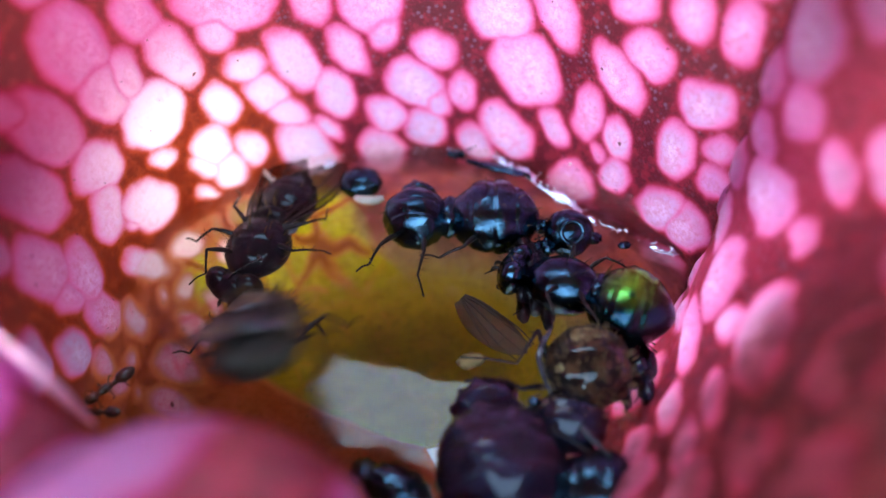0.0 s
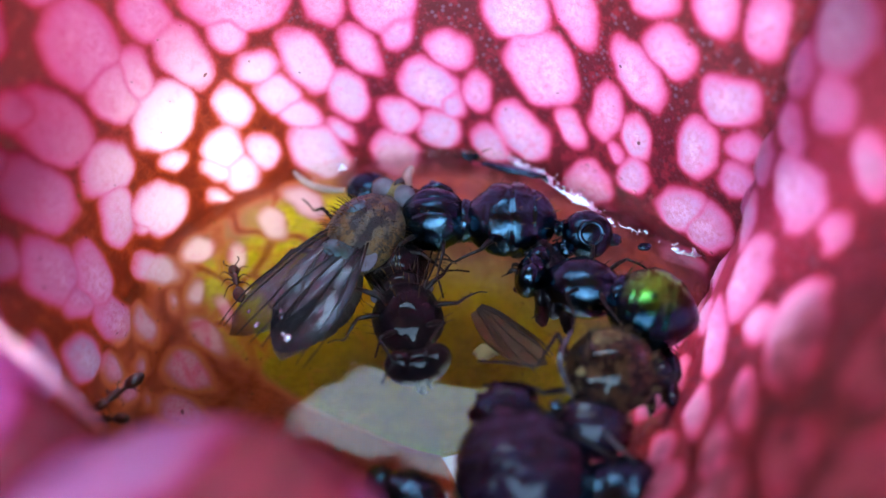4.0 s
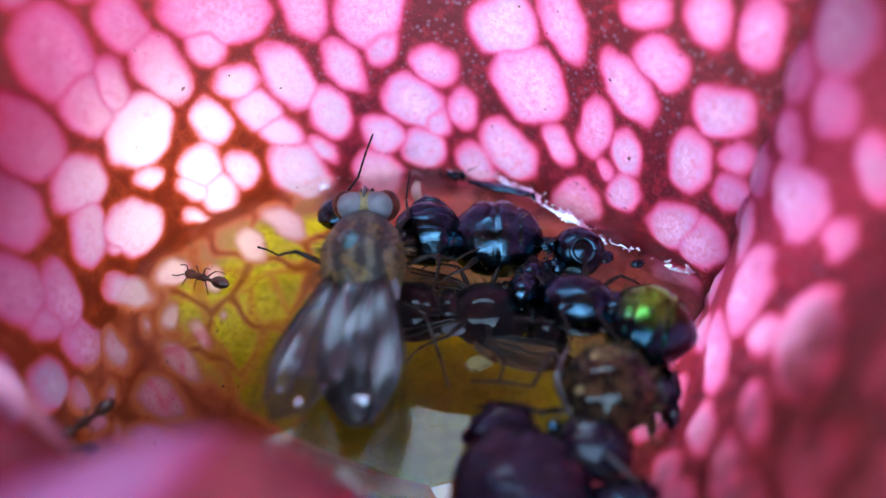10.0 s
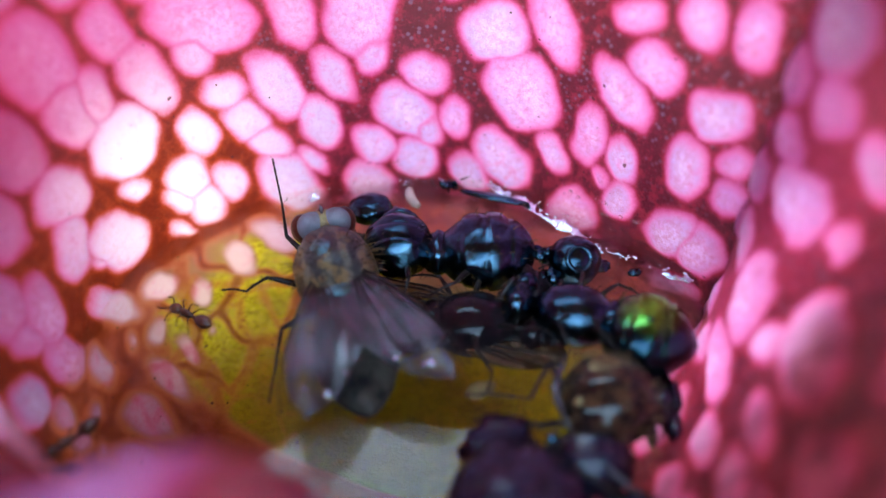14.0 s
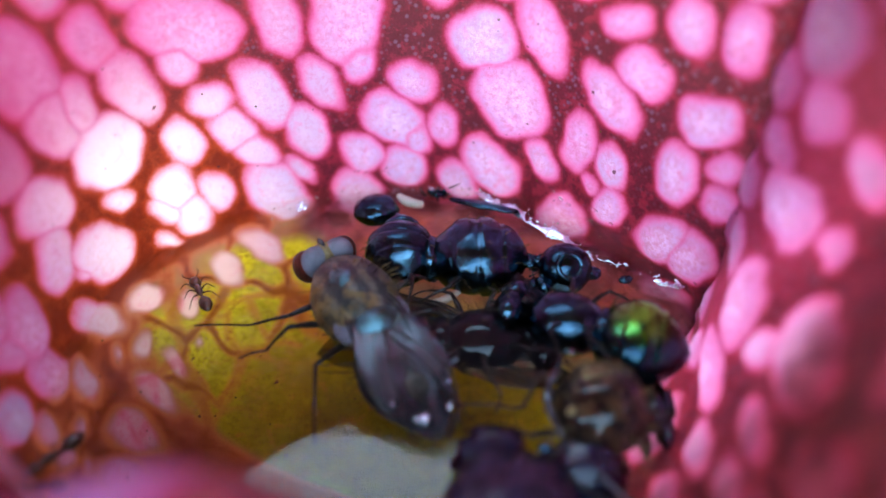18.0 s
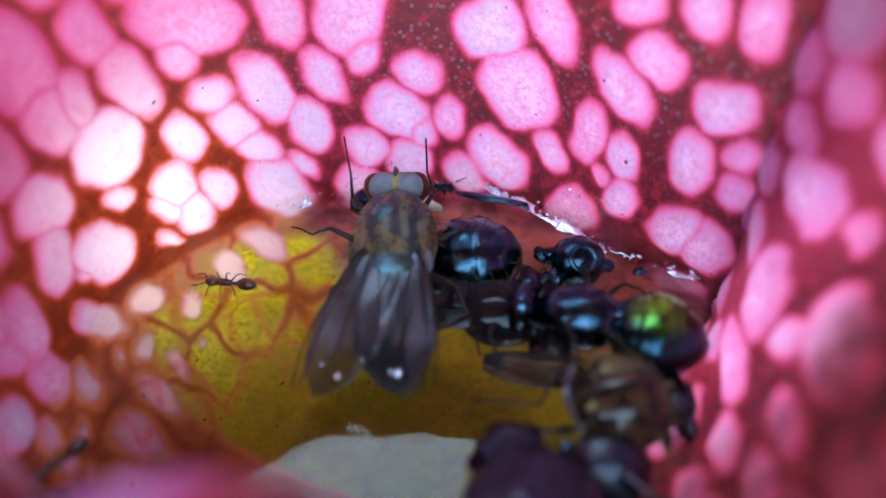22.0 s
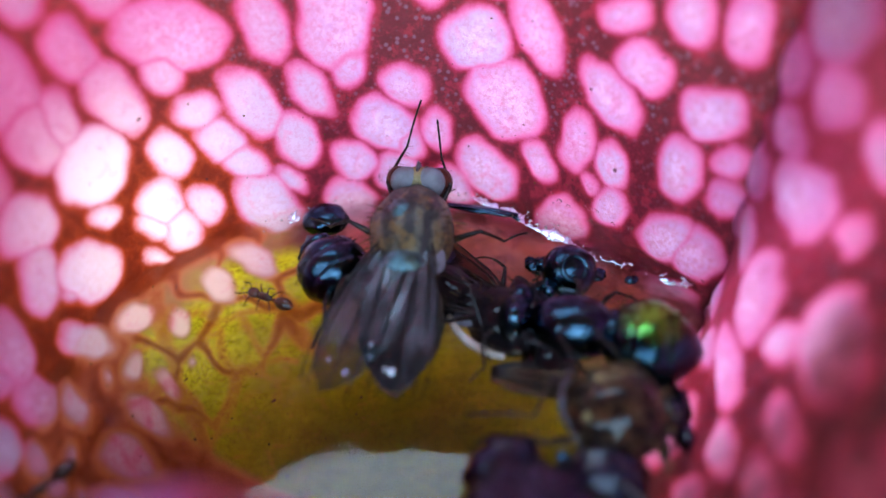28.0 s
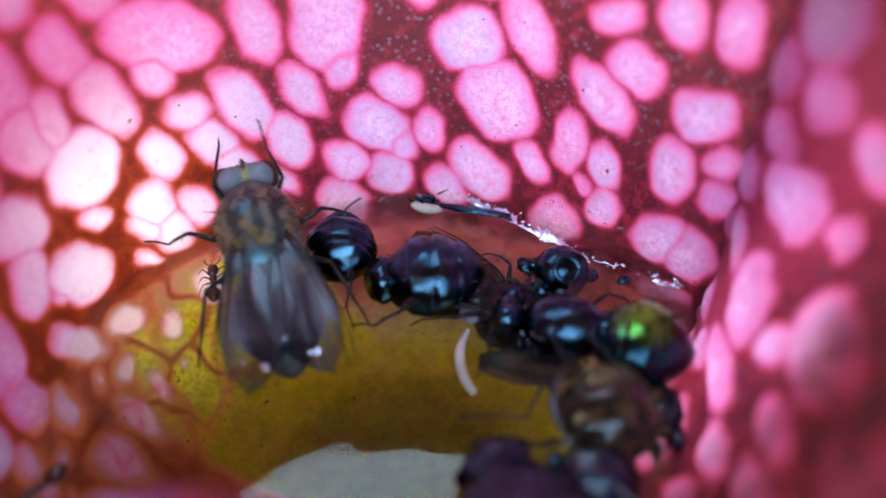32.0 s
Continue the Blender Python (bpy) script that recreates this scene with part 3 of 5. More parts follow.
def build_cup(parent):
    nu, nv = 700, 400
    phi = np.linspace(14, 300, nu)[:, None] * np.ones((1, nv))
    top = 24.3 + 3.2 * smooth(84 - phi, 0, 14) - 3.5 * smooth(phi, 92, 122) + 6.0 * smooth(phi, 132, 140) - 18.8 * smooth(phi, 165, 212)
    s = np.linspace(0, 1, nv)[None, :] * np.ones((nu, 1))
    # rows crowd where the floor curls up
    z = np.where(s < 0.36, -8.98 * np.cos(np.clip(s / 0.36, 0, 1) * math.pi / 2) ** 0.9, (s - 0.36) / 0.64 * top)
    r = radius(phi, z)
    r[:, 0] = 0.05
    a = np.radians(phi)
    cells = [(-(p - 90) * TURN_MM, h, l, w, sl, pink) for p, h, l, w, sl, pink in CELLS]
    u = -(phi - 90) * TURN_MM
    # small areoles go on down the left side under the fluid
    scatter_cells(cells, (-90 * TURN_MM, -5.6), (-56 * TURN_MM, -0.4), 0.92, 19, 5000)
    cells = [c if len(c) > 5 else (*c, 0.9) for c in cells]
    known = 0.95 + pigment(u, z, cells, 0.4, 1.01)[1]
    scatter_cells(cells, (-210 * TURN_MM, 0.6), (76 * TURN_MM, 25.5), 1.05, 7, 6000)
    vein, d, tone = pigment(u, z, cells, 0.4, 1.01)
    # under the fluid a wide mesh of thin veins takes over
    toss = np.random.RandomState(12)
    place = np.stack([CX + r * np.cos(a), CY + r * np.sin(a), z], -1)
    low = place[z < -1.0]
    seeds = []
    for q in low[toss.permutation(len(low))[:4000]]:
        if all(np.linalg.norm((q - o) * (1, 1, 0.62)) > 1.3 + 1.2 * ((7.3 * o[0]) % 1) for o in seeds):
            seeds.append(q)
    bent = place + 0.3 * np.sin(1.7 * place[..., [1, 2, 0]] + 0.6) + 0.12 * np.sin(4.1 * place[..., [2, 0, 1]])
    kept = 1 - smooth(known, 0.70, 0.98)
    drawn = np.zeros(u.shape)
    for wide, line in DEEP_VEINS:
        pts = np.array(curve([(CX + float(radius(np.array(p), np.array(h))) * math.cos(radians(p)), CY + float(radius(np.array(p), np.array(h))) * math.sin(radians(p)), h) for p, h in line], 5 * len(line)))
        gap = np.full(u.shape, 9.0)
        for q in pts:
            gap = np.minimum(gap, np.linalg.norm(bent - 0.3 * np.sin(1.7 * q[[1, 2, 0]] + 0.6) - q, axis=-1))
        drawn = np.maximum(drawn, (0.50 + 0.8 * wide) * (1 - smooth(gap, 0.4 * wide, 0.22 + 1.5 * wide)))
    flank = smooth(phi - 139 - 2.6 * (-z - 0.4), 0.0, 7.0)
    deep = smooth(-z, 1.0, 2.4) * (1 - kept) * (1 - 0.85 * flank)
    vein = vein * (1 - deep) + smooth(phi, 96, 116) * (1 - 0.85 * smooth(-z, 6.0, 8.0)) * 0.92 * network(bent, seeds, 0.04, 0.76) * deep
    vein = np.maximum(vein, np.clip(drawn, 0, 0.68))
    vein = vein * (1 - 0.22 * smooth(-z, 0.0, 1.0) * smooth(phi, 104, 114))
    vein = np.maximum(vein, 0.75 * smooth(z, 11.0, 15.0))
    side = np.clip(smooth(phi, 98, 119) + smooth(-z, 5.0, 7.5), 0, 1)
    low = -z - 1.4 * smooth(phi, 150, 166) + 0.5 * np.sin(0.9 * u + 1.3 * z)
    sunk = smooth(low, 2.2, 4.0) * side * (1 - kept)
    sunk = sunk * (1 - 0.88 * flank)
    lilac = np.exp(-((phi - 110) / 9) ** 2) * np.exp(-((z - 4.4) / 4.0) ** 2)
    # submerged areoles tinted lilac: the sky's reflection put into their colour
    lilac = np.maximum(lilac, 0.3 * smooth(-z, -0.1, 0.8) * (1 - smooth(known, 0.70, 1.0)))
    silt = 0.9 * smooth(-z, 5.6, 8.0)
    # wine also carries the weaker light of the upper wall, as painted shade
    wine = 0.2 * smooth(phi, 152, 178) + 0.35 * smooth(phi, 144, 160) * smooth(z, 1.0, 5.0) + 0.25 * smooth(z, 4.5, 9) * smooth(phi, 92, 106) + 0.3 * smooth(z, 4, 8) * smooth(phi, 118, 140) + 0.6 * smooth(-z, 0.4, 2.5) * (1 - side)
    wine = np.clip(wine * (1 - sunk), 0, 1)
    rust_and_shade = smooth(-z, 0.0, 2.0) * (1 - 0.7 * smooth(phi, 114, 126)) * (1 - sunk)
    rust_and_shade = rust_and_shade * smooth(118 - phi, 0, 10) * (1 - 0.6 * (1 - smooth(known, 0.6, 0.95)))
    amber = smooth(-z, 1.6, 3.4) * smooth(114 - phi, 0, 14) * (1 - sunk)
    rust_and_shade = rust_and_shade * (1 - 0.7 * amber)
    wine = wine * (1 - amber)
    brown = 0.92 * smooth(-z, -0.1, 1.0) * smooth(phi, 106, 116) * (1 - 0.9 * (1 - smooth(known, 0.55, 0.95)))
    # the sun's hot spot behind the wall, put into colour and transmission
    sun_glow = np.exp(-((phi - 140) / 18) ** 2) * smooth(9.5 - z, 0, 5)
    dust = smooth(z, 1.0, 6.0) * smooth(130 - phi, 0, 25)
    puff = (0.16 + 0.06 * tone) * (1 - smooth(d, -0.5, 0.1)) * smooth(z, -7, -2)
    puff = puff + 0.12 * np.sin(0.55 * u + 0.4 * z) * smooth(z, -6, 0)
    inner = np.stack([CX + (r - puff) * np.cos(a), CY + (r - puff) * np.sin(a), z], -1)
    flat = np.clip(smooth(-z, 4, 9), 0, 1)
    out = np.stack([0.9 * np.cos(a) * (1 - flat), 0.9 * np.sin(a) * (1 - flat), -0.9 * flat], -1)
    # the thin layer is extra brightness for the right wall, put in as transmission
    layers = {"thin": smooth(92 - phi, 0, 45) * smooth(z, -3, 1), "vein": vein, "tone": tone, "sunk": sunk, "wine": wine, "sun_glow": sun_glow, "dust": dust, "amber": amber, "rust_and_shade": rust_and_shade, "silt": silt, "lilac": lilac, "brown": brown, "ember": smooth(phi, 106, 128) * (1 - 0.7 * smooth(z, 3, 8)), "core": 1 - smooth(d, -0.9, -0.1)}
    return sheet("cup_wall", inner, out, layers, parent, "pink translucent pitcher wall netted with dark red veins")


def build_fold(parent):
    nu, nv = 220, 170
    y = np.linspace(22.0, 3.0, nu)[:, None] * np.ones((1, nv))
    z = np.linspace(-6.0, 16.5, nv)[None, :] * np.ones((nu, 1))
    x = fold_x(y, z)
    u = (22.0 - y) * 1.13
    cells = [(2.5, 7.9, 1.05, 0.72, 176), (4.1, 6.5, 1.54, 1.08, 170), (3.7, 9.7, 0.99, 0.74, 130), (5.5, 3.7, 1.77, 1.08, 167), (6.7, 1.8, 2.07, 0.83, 7),
             (10.1, 6.2, 2.83, 1.01, 17), (11.3, 4.5, 1.54, 0.60, 23), (9.9, 1.7, 1.57, 0.59, 21), (12.4, 3.5, 1.39, 0.59, 19), (10.9, 0.7, 1.32, 0.53, 32),
             (14.8, 7.2, 1.49, 0.87, 32), (5.8, 8.9, 1.10, 0.56, 142), (6.5, 6.8, 0.78, 0.48, 175), (1.6, 9.6, 0.97, 0.97, 139), (2.6, 11.6, 1.49, 1.09, 123),
             (3.9, 13.4, 1.1, 0.7, 122), (2.6, 3.9, 1.3, 0.59, 160), (13.4, 9.4, 1.7, 1.0, 15)]
    scatter_cells(cells, (0.3, -6), (22, 16.5), 1.3, 11)
    cells = [(cu, cv, l, w, sl if i < 18 else 20 + 0.4 * (sl - 100)) for i, (cu, cv, l, w, sl) in enumerate(cells)]
    vein, d, tone = pigment(u, z, cells, 2.2, 0.94)
    # far edge bare of veins and wine: its bright translucent line, painted pale
    edge = np.maximum(smooth(u, 0.3, 0.7), smooth(z, 5.0, 7.0))
    vein = (0.80 + 0.15 * smooth(u, 5, 8)) * vein * edge
    curl = 0.15 * np.exp(-((22.0 - y) / 0.55) ** 2) + 0.25 * np.sin(0.8 * z + 0.5 * y) * smooth(u, 1, 5)
    puff = 0.22 * (1 - smooth(d, -0.5, 0.1))
    inner = np.stack([x + curl - puff, y, z], -1)
    out = np.zeros_like(inner)
    out[..., 0], out[..., 1] = 0.75, -0.3
    # shade on the fold's outer and near parts, painted through its colour layers
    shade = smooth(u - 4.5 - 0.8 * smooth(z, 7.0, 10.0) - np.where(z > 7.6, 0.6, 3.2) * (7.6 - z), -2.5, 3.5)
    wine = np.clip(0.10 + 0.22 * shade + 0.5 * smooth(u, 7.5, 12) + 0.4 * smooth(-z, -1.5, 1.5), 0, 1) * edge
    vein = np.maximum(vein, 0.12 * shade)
    layers = {"vein": vein, "tone": 0.55 + 0.45 * tone, "sunk": 0 * z, "wine": wine, "sun_glow": 0 * z, "dust": 0.85 * (1 - 0.5 * shade), "rust_and_shade": 0.25 * shade + 0.65 * smooth(u, 8, 13), "silt": 0 * z, "lilac": 0 * z, "brown": 0 * z, "ember": 0 * z, "core": 1 - smooth(d, -0.9, -0.1)}
    return sheet("side_fold", inner, out, layers, parent, "inward pink fold of the pitcher side with broad areoles", M_BRIGHT_OUTSIDE)


def build_lip(parent):
    """The rolled lip at the mouth's near side."""
    nu, nv = 190, 96
    line = np.array(curve([(4.5, 0.6, 3.4), (1.4, 2.3, 5.4), (-1.8, 4.1, 7.35), (-4.4, 5.4, 7.6), (-7.5, 5.7, 6.7), (-10.2, 7.5, 6.9), (-12.4, 10.0, 8.4), (-14.8, 13.2, 10.0)], nu))
    fat = np.array(curve([(0.9,), (1.9,), (2.7,), (3.1,), (2.7,), (2.2,), (1.6,), (0.9,)], nu))[:, 0]
    way = np.gradient(line, axis=0)
    way /= np.linalg.norm(way, axis=1)[:, None]
    side = np.cross(way, (0, 0, 1.0))
    side /= np.linalg.norm(side, axis=1)[:, None]
    up = np.cross(side, way)
    ang = np.linspace(-2.6, 2.6, nv)
    u = np.linspace(0, 24, nu)[:, None] * np.ones((1, nv))
    v = ang[None, :] * fat[:, None]
    cells = scatter_cells([], (0, -9), (24, 9), 2.9, 5)
    vein, d, tone = pigment(u, v, cells, 5.0)
    vein = 0.9 * vein
    swell = fat[:, None] * (1 + 0.05 * np.sin(1.1 * u + v)) + 0.12 * (1 - smooth(d, -0.6, 0.1))
    inner = line[:, None, :] + swell[..., None] * (np.cos(ang)[None, :, None] * up[:, None, :] + np.sin(ang)[None, :, None] * side[:, None, :])
    out = (line[:, None, :] - inner) * (0.8 / fat[:, None, None])
    # paler towards the left end, the sunlit rim painted into the colour
    layers = {"vein": vein, "tone": tone, "sunk": 0 * u, "wine": 0.30 - 0.2 * smooth(u, 15.5, 19.5), "sun_glow": 0 * u, "dust": 0.4 + 0 * u, "rust_and_shade": 0 * u, "silt": 0 * u, "lilac": 0 * u, "brown": 0 * u, "ember": 0 * u, "core": 0 * u}
    return sheet("rolled_lip", inner[:, ::-1], out[:, ::-1], layers, parent, "rounded crimson lip rolled over the mouth", M_DENSE)


def build_hood(parent):
    """The lid, out of view: rises from the left rim, arches over the mouth and keeps sky light off the cup."""
    nu, nv = 90, 60
    line = np.array(curve([(-15.6, 0, 7.0), (-18.5, 0, 16.0), (-17.0, 0, 25.0), (-8.0, 0, 30.5), (6.0, 0, 32.0), (19.0, 0, 29.5), (27.0, 0, 25.0)], nu))
    s = np.linspace(0, 1, nv)[None, :] * np.ones((nu, 1))
    t = np.linspace(0, 1, nu)[:, None] * np.ones((1, nv))
    far, near = 22.0 + 4.5 * smooth(t, 0.05, 0.45) - 5.0 * smooth(t, 0.75, 1.0), 9.0 - 10.0 * smooth(t, 0.05, 0.5) + 6.0 * smooth(t, 0.8, 1.0)
    y = near + (far - near) * s
    inner = np.stack([line[:, 0][:, None] + 0 * y, y, line[:, 2][:, None] + 1.2 * np.sin(0.4 * y) * smooth(t, 0.2, 0.6)], -1)
    cells = scatter_cells([], (0, -2), (65, 28), 1.6, 9, 1500)
    vein, _, tone = pigment(65 * t, y, cells, 1.0)
    out = np.gradient(inner, axis=0)
    out = np.cross(out, (0, 1.0, 0))
    out *= -0.9 / np.linalg.norm(out, axis=-1)[..., None]
    layers = {"vein": vein, "tone": tone, "sunk": 0 * y, "wine": 0.5 + 0 * y, "sun_glow": 0 * y, "dust": 0.6 + 0 * y, "rust_and_shade": 0 * y, "silt": 0 * y, "lilac": 0 * y, "brown": 0 * y, "ember": 0 * y, "core": 0 * y}
    return sheet("hood", inner, out, layers, parent, "red-veined hood arched over the mouth", M_DENSE)


def build_crease(parent):
    """An added sliver where the lip runs into the wall; its backlit brightness is put into pale, thin skin."""
    bm = bmesh.new()
    pts = curve([(-10.1, 10.1, 10.2), (-9.8, 10.05, 9.3), (-9.5, 10.0, 8.1), (-9.25, 9.95, 6.6), (-9.0, 9.8, 5.6)], 24)
    tube(bm, pts, [0.03 + 0.2 * math.sin(math.pi * i / 23) ** 0.8 for i in range(24)], 10)
    for v in bm.verts:
        v.co.y = 10.0 + (v.co.y - 10.0) * 0.4
    return part("crease", bm, M_CREASE, parent, "pale thin edge lit from behind")


pitcher = thing("pitcher_plant", mm(0, 0, 0), "pink red-veined pitcher plant cup holding amber fluid", "pitcher plant")
build_cup(pitcher)
build_fold(pitcher)
build_lip(pitcher)
build_crease(pitcher)
build_hood(pitcher)
_bm = bmesh.new()
tube(_bm, [(CX, CY, -9.3), (CX, CY + 1, -20), (CX + 2, CY + 3, -42), (CX + 3, CY + 4, -61)], [7.5, 5.5, 3.0, 2.4], 28)
part("stalk", _bm, M_OUTSIDE, pitcher, "pale tapering base of the pitcher")


def build_ground():
    bm = bmesh.new()
    bmesh.ops.create_grid(bm, x_segments=60, y_segments=60, size=160.0)
    for v in bm.verts:
        v.co.z = -60 + 3 * noise.noise(v.co * 0.05)
    return tagged(part("ground", bm, M_MOSS), "dark green bog moss ground", "ground", kind="structure")


build_ground()


def build_water():
    """The fluid's skin, which creeps up where it wets the wall and the bodies."""
    na, nr = 320, 90
    bm = bmesh.new()
    wet_spots = [(2.0, 24.2, 1.9), (5.1, 22.1, 1.2), (7.1, 18.2, 1.9), (4.8, 18.8, 1.5), (-1.2, 22.8, 1.6)]
    rings = []
    for i in range(nr):
        f = 1 - (1 - i / (nr - 1)) ** 2.2
        ring = []
        for k in range(na):
            a = 2 * math.pi * k / na
            deg = math.degrees(a) % 360
            edge = float(radius(np.array(deg), np.array(0.0)))
            ca, sa = math.cos(a), math.sin(a)
            # the fold cuts the round off
            q = ca - 0.49 * sa
            if q > 0.05:
                edge = min(edge, (10.9 - 0.49 * (21.7 - CY) - CX) / q)
            edge += 0.3
            r = edge * f
            x, y = CX + r * ca, CY + r * sa
            creep = (0.16 if deg < 104 else 0.10) * math.exp(-(edge - 0.3 - r) / 0.42) * (1 + 0.2 * noise.noise(Vector((x * 0.9, y * 0.9, 3))))
            for sx, sy, sr in wet_spots:
                creep += 0.06 * math.exp(-((math.hypot(x - sx, y - sy) - sr) / 0.5) ** 2)
            ring.append(bm.verts.new((x, y, creep + 0.02 * noise.noise(Vector((x * 0.5, y * 0.5, 0))))))
        rings.append(ring)
    for a, b in zip(rings, rings[1:]):
        for k in range(na):
            bm.faces.new((a[k], a[(k + 1) % na], b[(k + 1) % na], b[k]))
    bmesh.ops.remove_doubles(bm, verts=rings[0], dist=0.001)
    ob = part("water", bm, M_WATER, None, "still amber fluid pooled in the pitcher", "structure")
    if sum(f.normal.z for f in ob.data.polygons) < 0:
        ob.data.flip_normals()
    ob.visible_shadow = False
    return tagged(ob, category="water")


build_water()


def build_rim(path, seed, label="gleaming wet rim of fluid along the wall"):
    """A gleaming meniscus along a path of x, y and half-width; its broad side faces the mouth."""
    bm = bmesh.new()
    n, rows = 24 * len(path), 9
    # turned to catch the sky, which puts the rim's highlight into its shape
    face = Vector((-0.05, -0.37, 0.93)).normalized()
    line = curve([(x, y, w) for x, y, w in path], n)
    lanes = []
    for i, (x, y, w) in enumerate(line):
        ahead, behind = line[min(i + 1, n - 1)], line[max(i - 1, 0)]
        along = Vector((ahead[0] - behind[0], ahead[1] - behind[1], 0)).normalized()
        across = face.cross(along).normalized()
        rag = noise.noise(Vector((x * 2.6, y * 2.6, seed)))
        fray = noise.noise(Vector((x * 7.0, y * 7.0, seed + 3)))
        c = Vector((x, y, 0.3)) + across * (0.09 * rag + 0.05 * fray)
        w = max(1.25 * w * (1 + 0.9 * rag + 0.7 * fray) * min(1.0, 0.2 + 0.3 * min(i, n - 1 - i)), 0.018)
        lane = []
        for j in range(rows):
            q = 2 * j / (rows - 1) - 1
            lane.append(bm.verts.new(c + across * w * q + face * 0.09 * w * (1 - q * q)))
        for j in range(rows):
            q = 1 - 2 * j / (rows - 1)
            lane.append(bm.verts.new(c + across * w * q * 0.98 - face * (0.03 + 0.05 * w * (1 - q * q))))
        lanes.append(lane)
    m = 2 * rows
    for a, b in zip(lanes, lanes[1:]):
        for k in range(m):
            bm.faces.new((a[k], a[(k + 1) % m], b[(k + 1) % m], b[k]))
    bm.faces.new(lanes[0][::-1])
    bm.faces.new(lanes[-1])
    return tagged(part("wet_rim", bm, M_FILM), label, "fluid rim", "wet rims")


def build_glints(path, count, seed):
    """Glints on the waterline, made as tiny mirror-bright beads beside the rim."""
    toss = random.Random(seed)
    line = curve(path, 200)
    for _ in range(count):
        x, y = line[toss.randrange(200)]
        r = toss.uniform(0.022, 0.06)
        bm = blob(bmesh.new(), (0, 0, 0), (r * toss.uniform(0.7, 1.8), r, r * 0.8), rough=0.5, seed=x, segs=10, rings=7)
        ob = part("glint_bead", bm, M_FILM)
        ob.matrix_world = mm(x + toss.gauss(0, 0.16), y + toss.gauss(0, 0.20), 0.32 + 0.1 * abs(toss.gauss(0, 1)), -50, 0, toss.uniform(0, 180))
        tagged(ob, "tiny mirror-bright bead for a glint at the waterline", "water drop", "fluid beads")


def build_beads():
    build_rim([(1.85, 27.1, 0.03), (2.25, 26.75, 0.10), (2.7, 26.42, 0.15), (3.1, 26.1, 0.11), (3.5, 25.8, 0.17), (4.0, 25.1, 0.07), (4.45, 24.7, 0.10), (4.9, 24.35, 0.20), (5.4, 24.0, 0.16), (5.75, 23.4, 0.10), (6.3, 22.85, 0.05)], 1.0)
    build_rim([(6.5, 22.8, 0.02), (6.9, 22.65, 0.03), (7.4, 22.4, 0.02)], 8.0)
    build_rim([(8.45, 21.55, 0.03), (8.72, 21.36, 0.09), (9.0, 21.25, 0.05), (9.4, 21.22, 0.11), (9.6, 21.2, 0.03)], 5.0)
    build_rim([(-5.85, 26.5, 0.10), (-5.62, 26.35, 0.20), (-5.35, 26.3, 0.08)], 7.0, "small bright film of fluid clinging to the wall")
    build_glints([(-6.8, 26.0), (-4.0, 26.9), (-1.5, 27.1), (0.6, 27.3), (1.8, 27.2)], 26, 5)
    build_glints([(0.8, 27.3), (2.7, 26.6), (4.1, 25.3), (5.4, 24.3), (6.4, 23.0), (7.4, 22.4), (8.7, 21.5), (9.8, 21.3)], 44, 6)


build_beads()


def build_specks():
    """Fine crumbs on the pitcher's floor and walls."""
    toss = random.Random(21)
    bm = bmesh.new()
    for _ in range(380):
        phi, z = toss.uniform(40, 200), -8.5 * toss.random() ** 0.7 if toss.random() < 0.7 else toss.uniform(0, 9)
        r = float(radius(np.array(phi), np.array(z))) - 0.05
        size = 0.014 + 0.036 * toss.random() ** 2
        bmesh.ops.create_icosphere(bm, subdivisions=1, radius=size, matrix=Matrix.Translation((CX + r * math.cos(radians(phi)), CY + r * math.sin(radians(phi)), z)))
    return tagged(part("specks", bm, M_SILT), "dark crumbs stuck to the pitcher wall", "crumbs", kind="stuff")


build_specks()


# ---- insects (drawn in millimetres, head towards +y) ----
def taper(front, back):
    """Pinches a unit sphere along y."""
    def shape(p):
        k = 1 - front * max(p.y, 0) ** 2 - back * max(-p.y, 0) ** 2
        return Vector((p.x * k, p.y, p.z * k))
    return shape


def plated(rings, depth, back=0.25, front=0.05):
    """An abdomen of overlapping plates."""
    base = taper(front, back)

    def shape(p):
        q = base(p)
        saw = ((p.y + 1) * rings / 2) % 1.0
        k = 1 - depth * (1 - saw) ** 3
        return Vector((q.x * k, q.y, q.z * k))
    return shape


def bristles(bm, centre, r, count, length, seed, low=-0.1, thick=0.022, lean=-0.5):
    toss = random.Random(seed)
    for _ in range(count):
        z, a = toss.uniform(low, 1), toss.uniform(0, 2 * math.pi)
        s = math.sqrt(max(0, 1 - z * z))
        d = Vector((s * math.cos(a), s * math.sin(a), z))
        if lean < 0 and d.y > 0.45:
            continue
        p = Vector(centre) + Vector((d.x * r[0], d.y * r[1], d.z * r[2])) * 0.97
        q = p + (d + Vector((0, lean, 0.1))).normalized() * length * toss.uniform(0.5, 1.2)
        tube(bm, [p, (p + q) / 2 + Vector((0, 0, 0.04)), q], [thick, thick * 0.7, thick * 0.2], 3)
    return bm


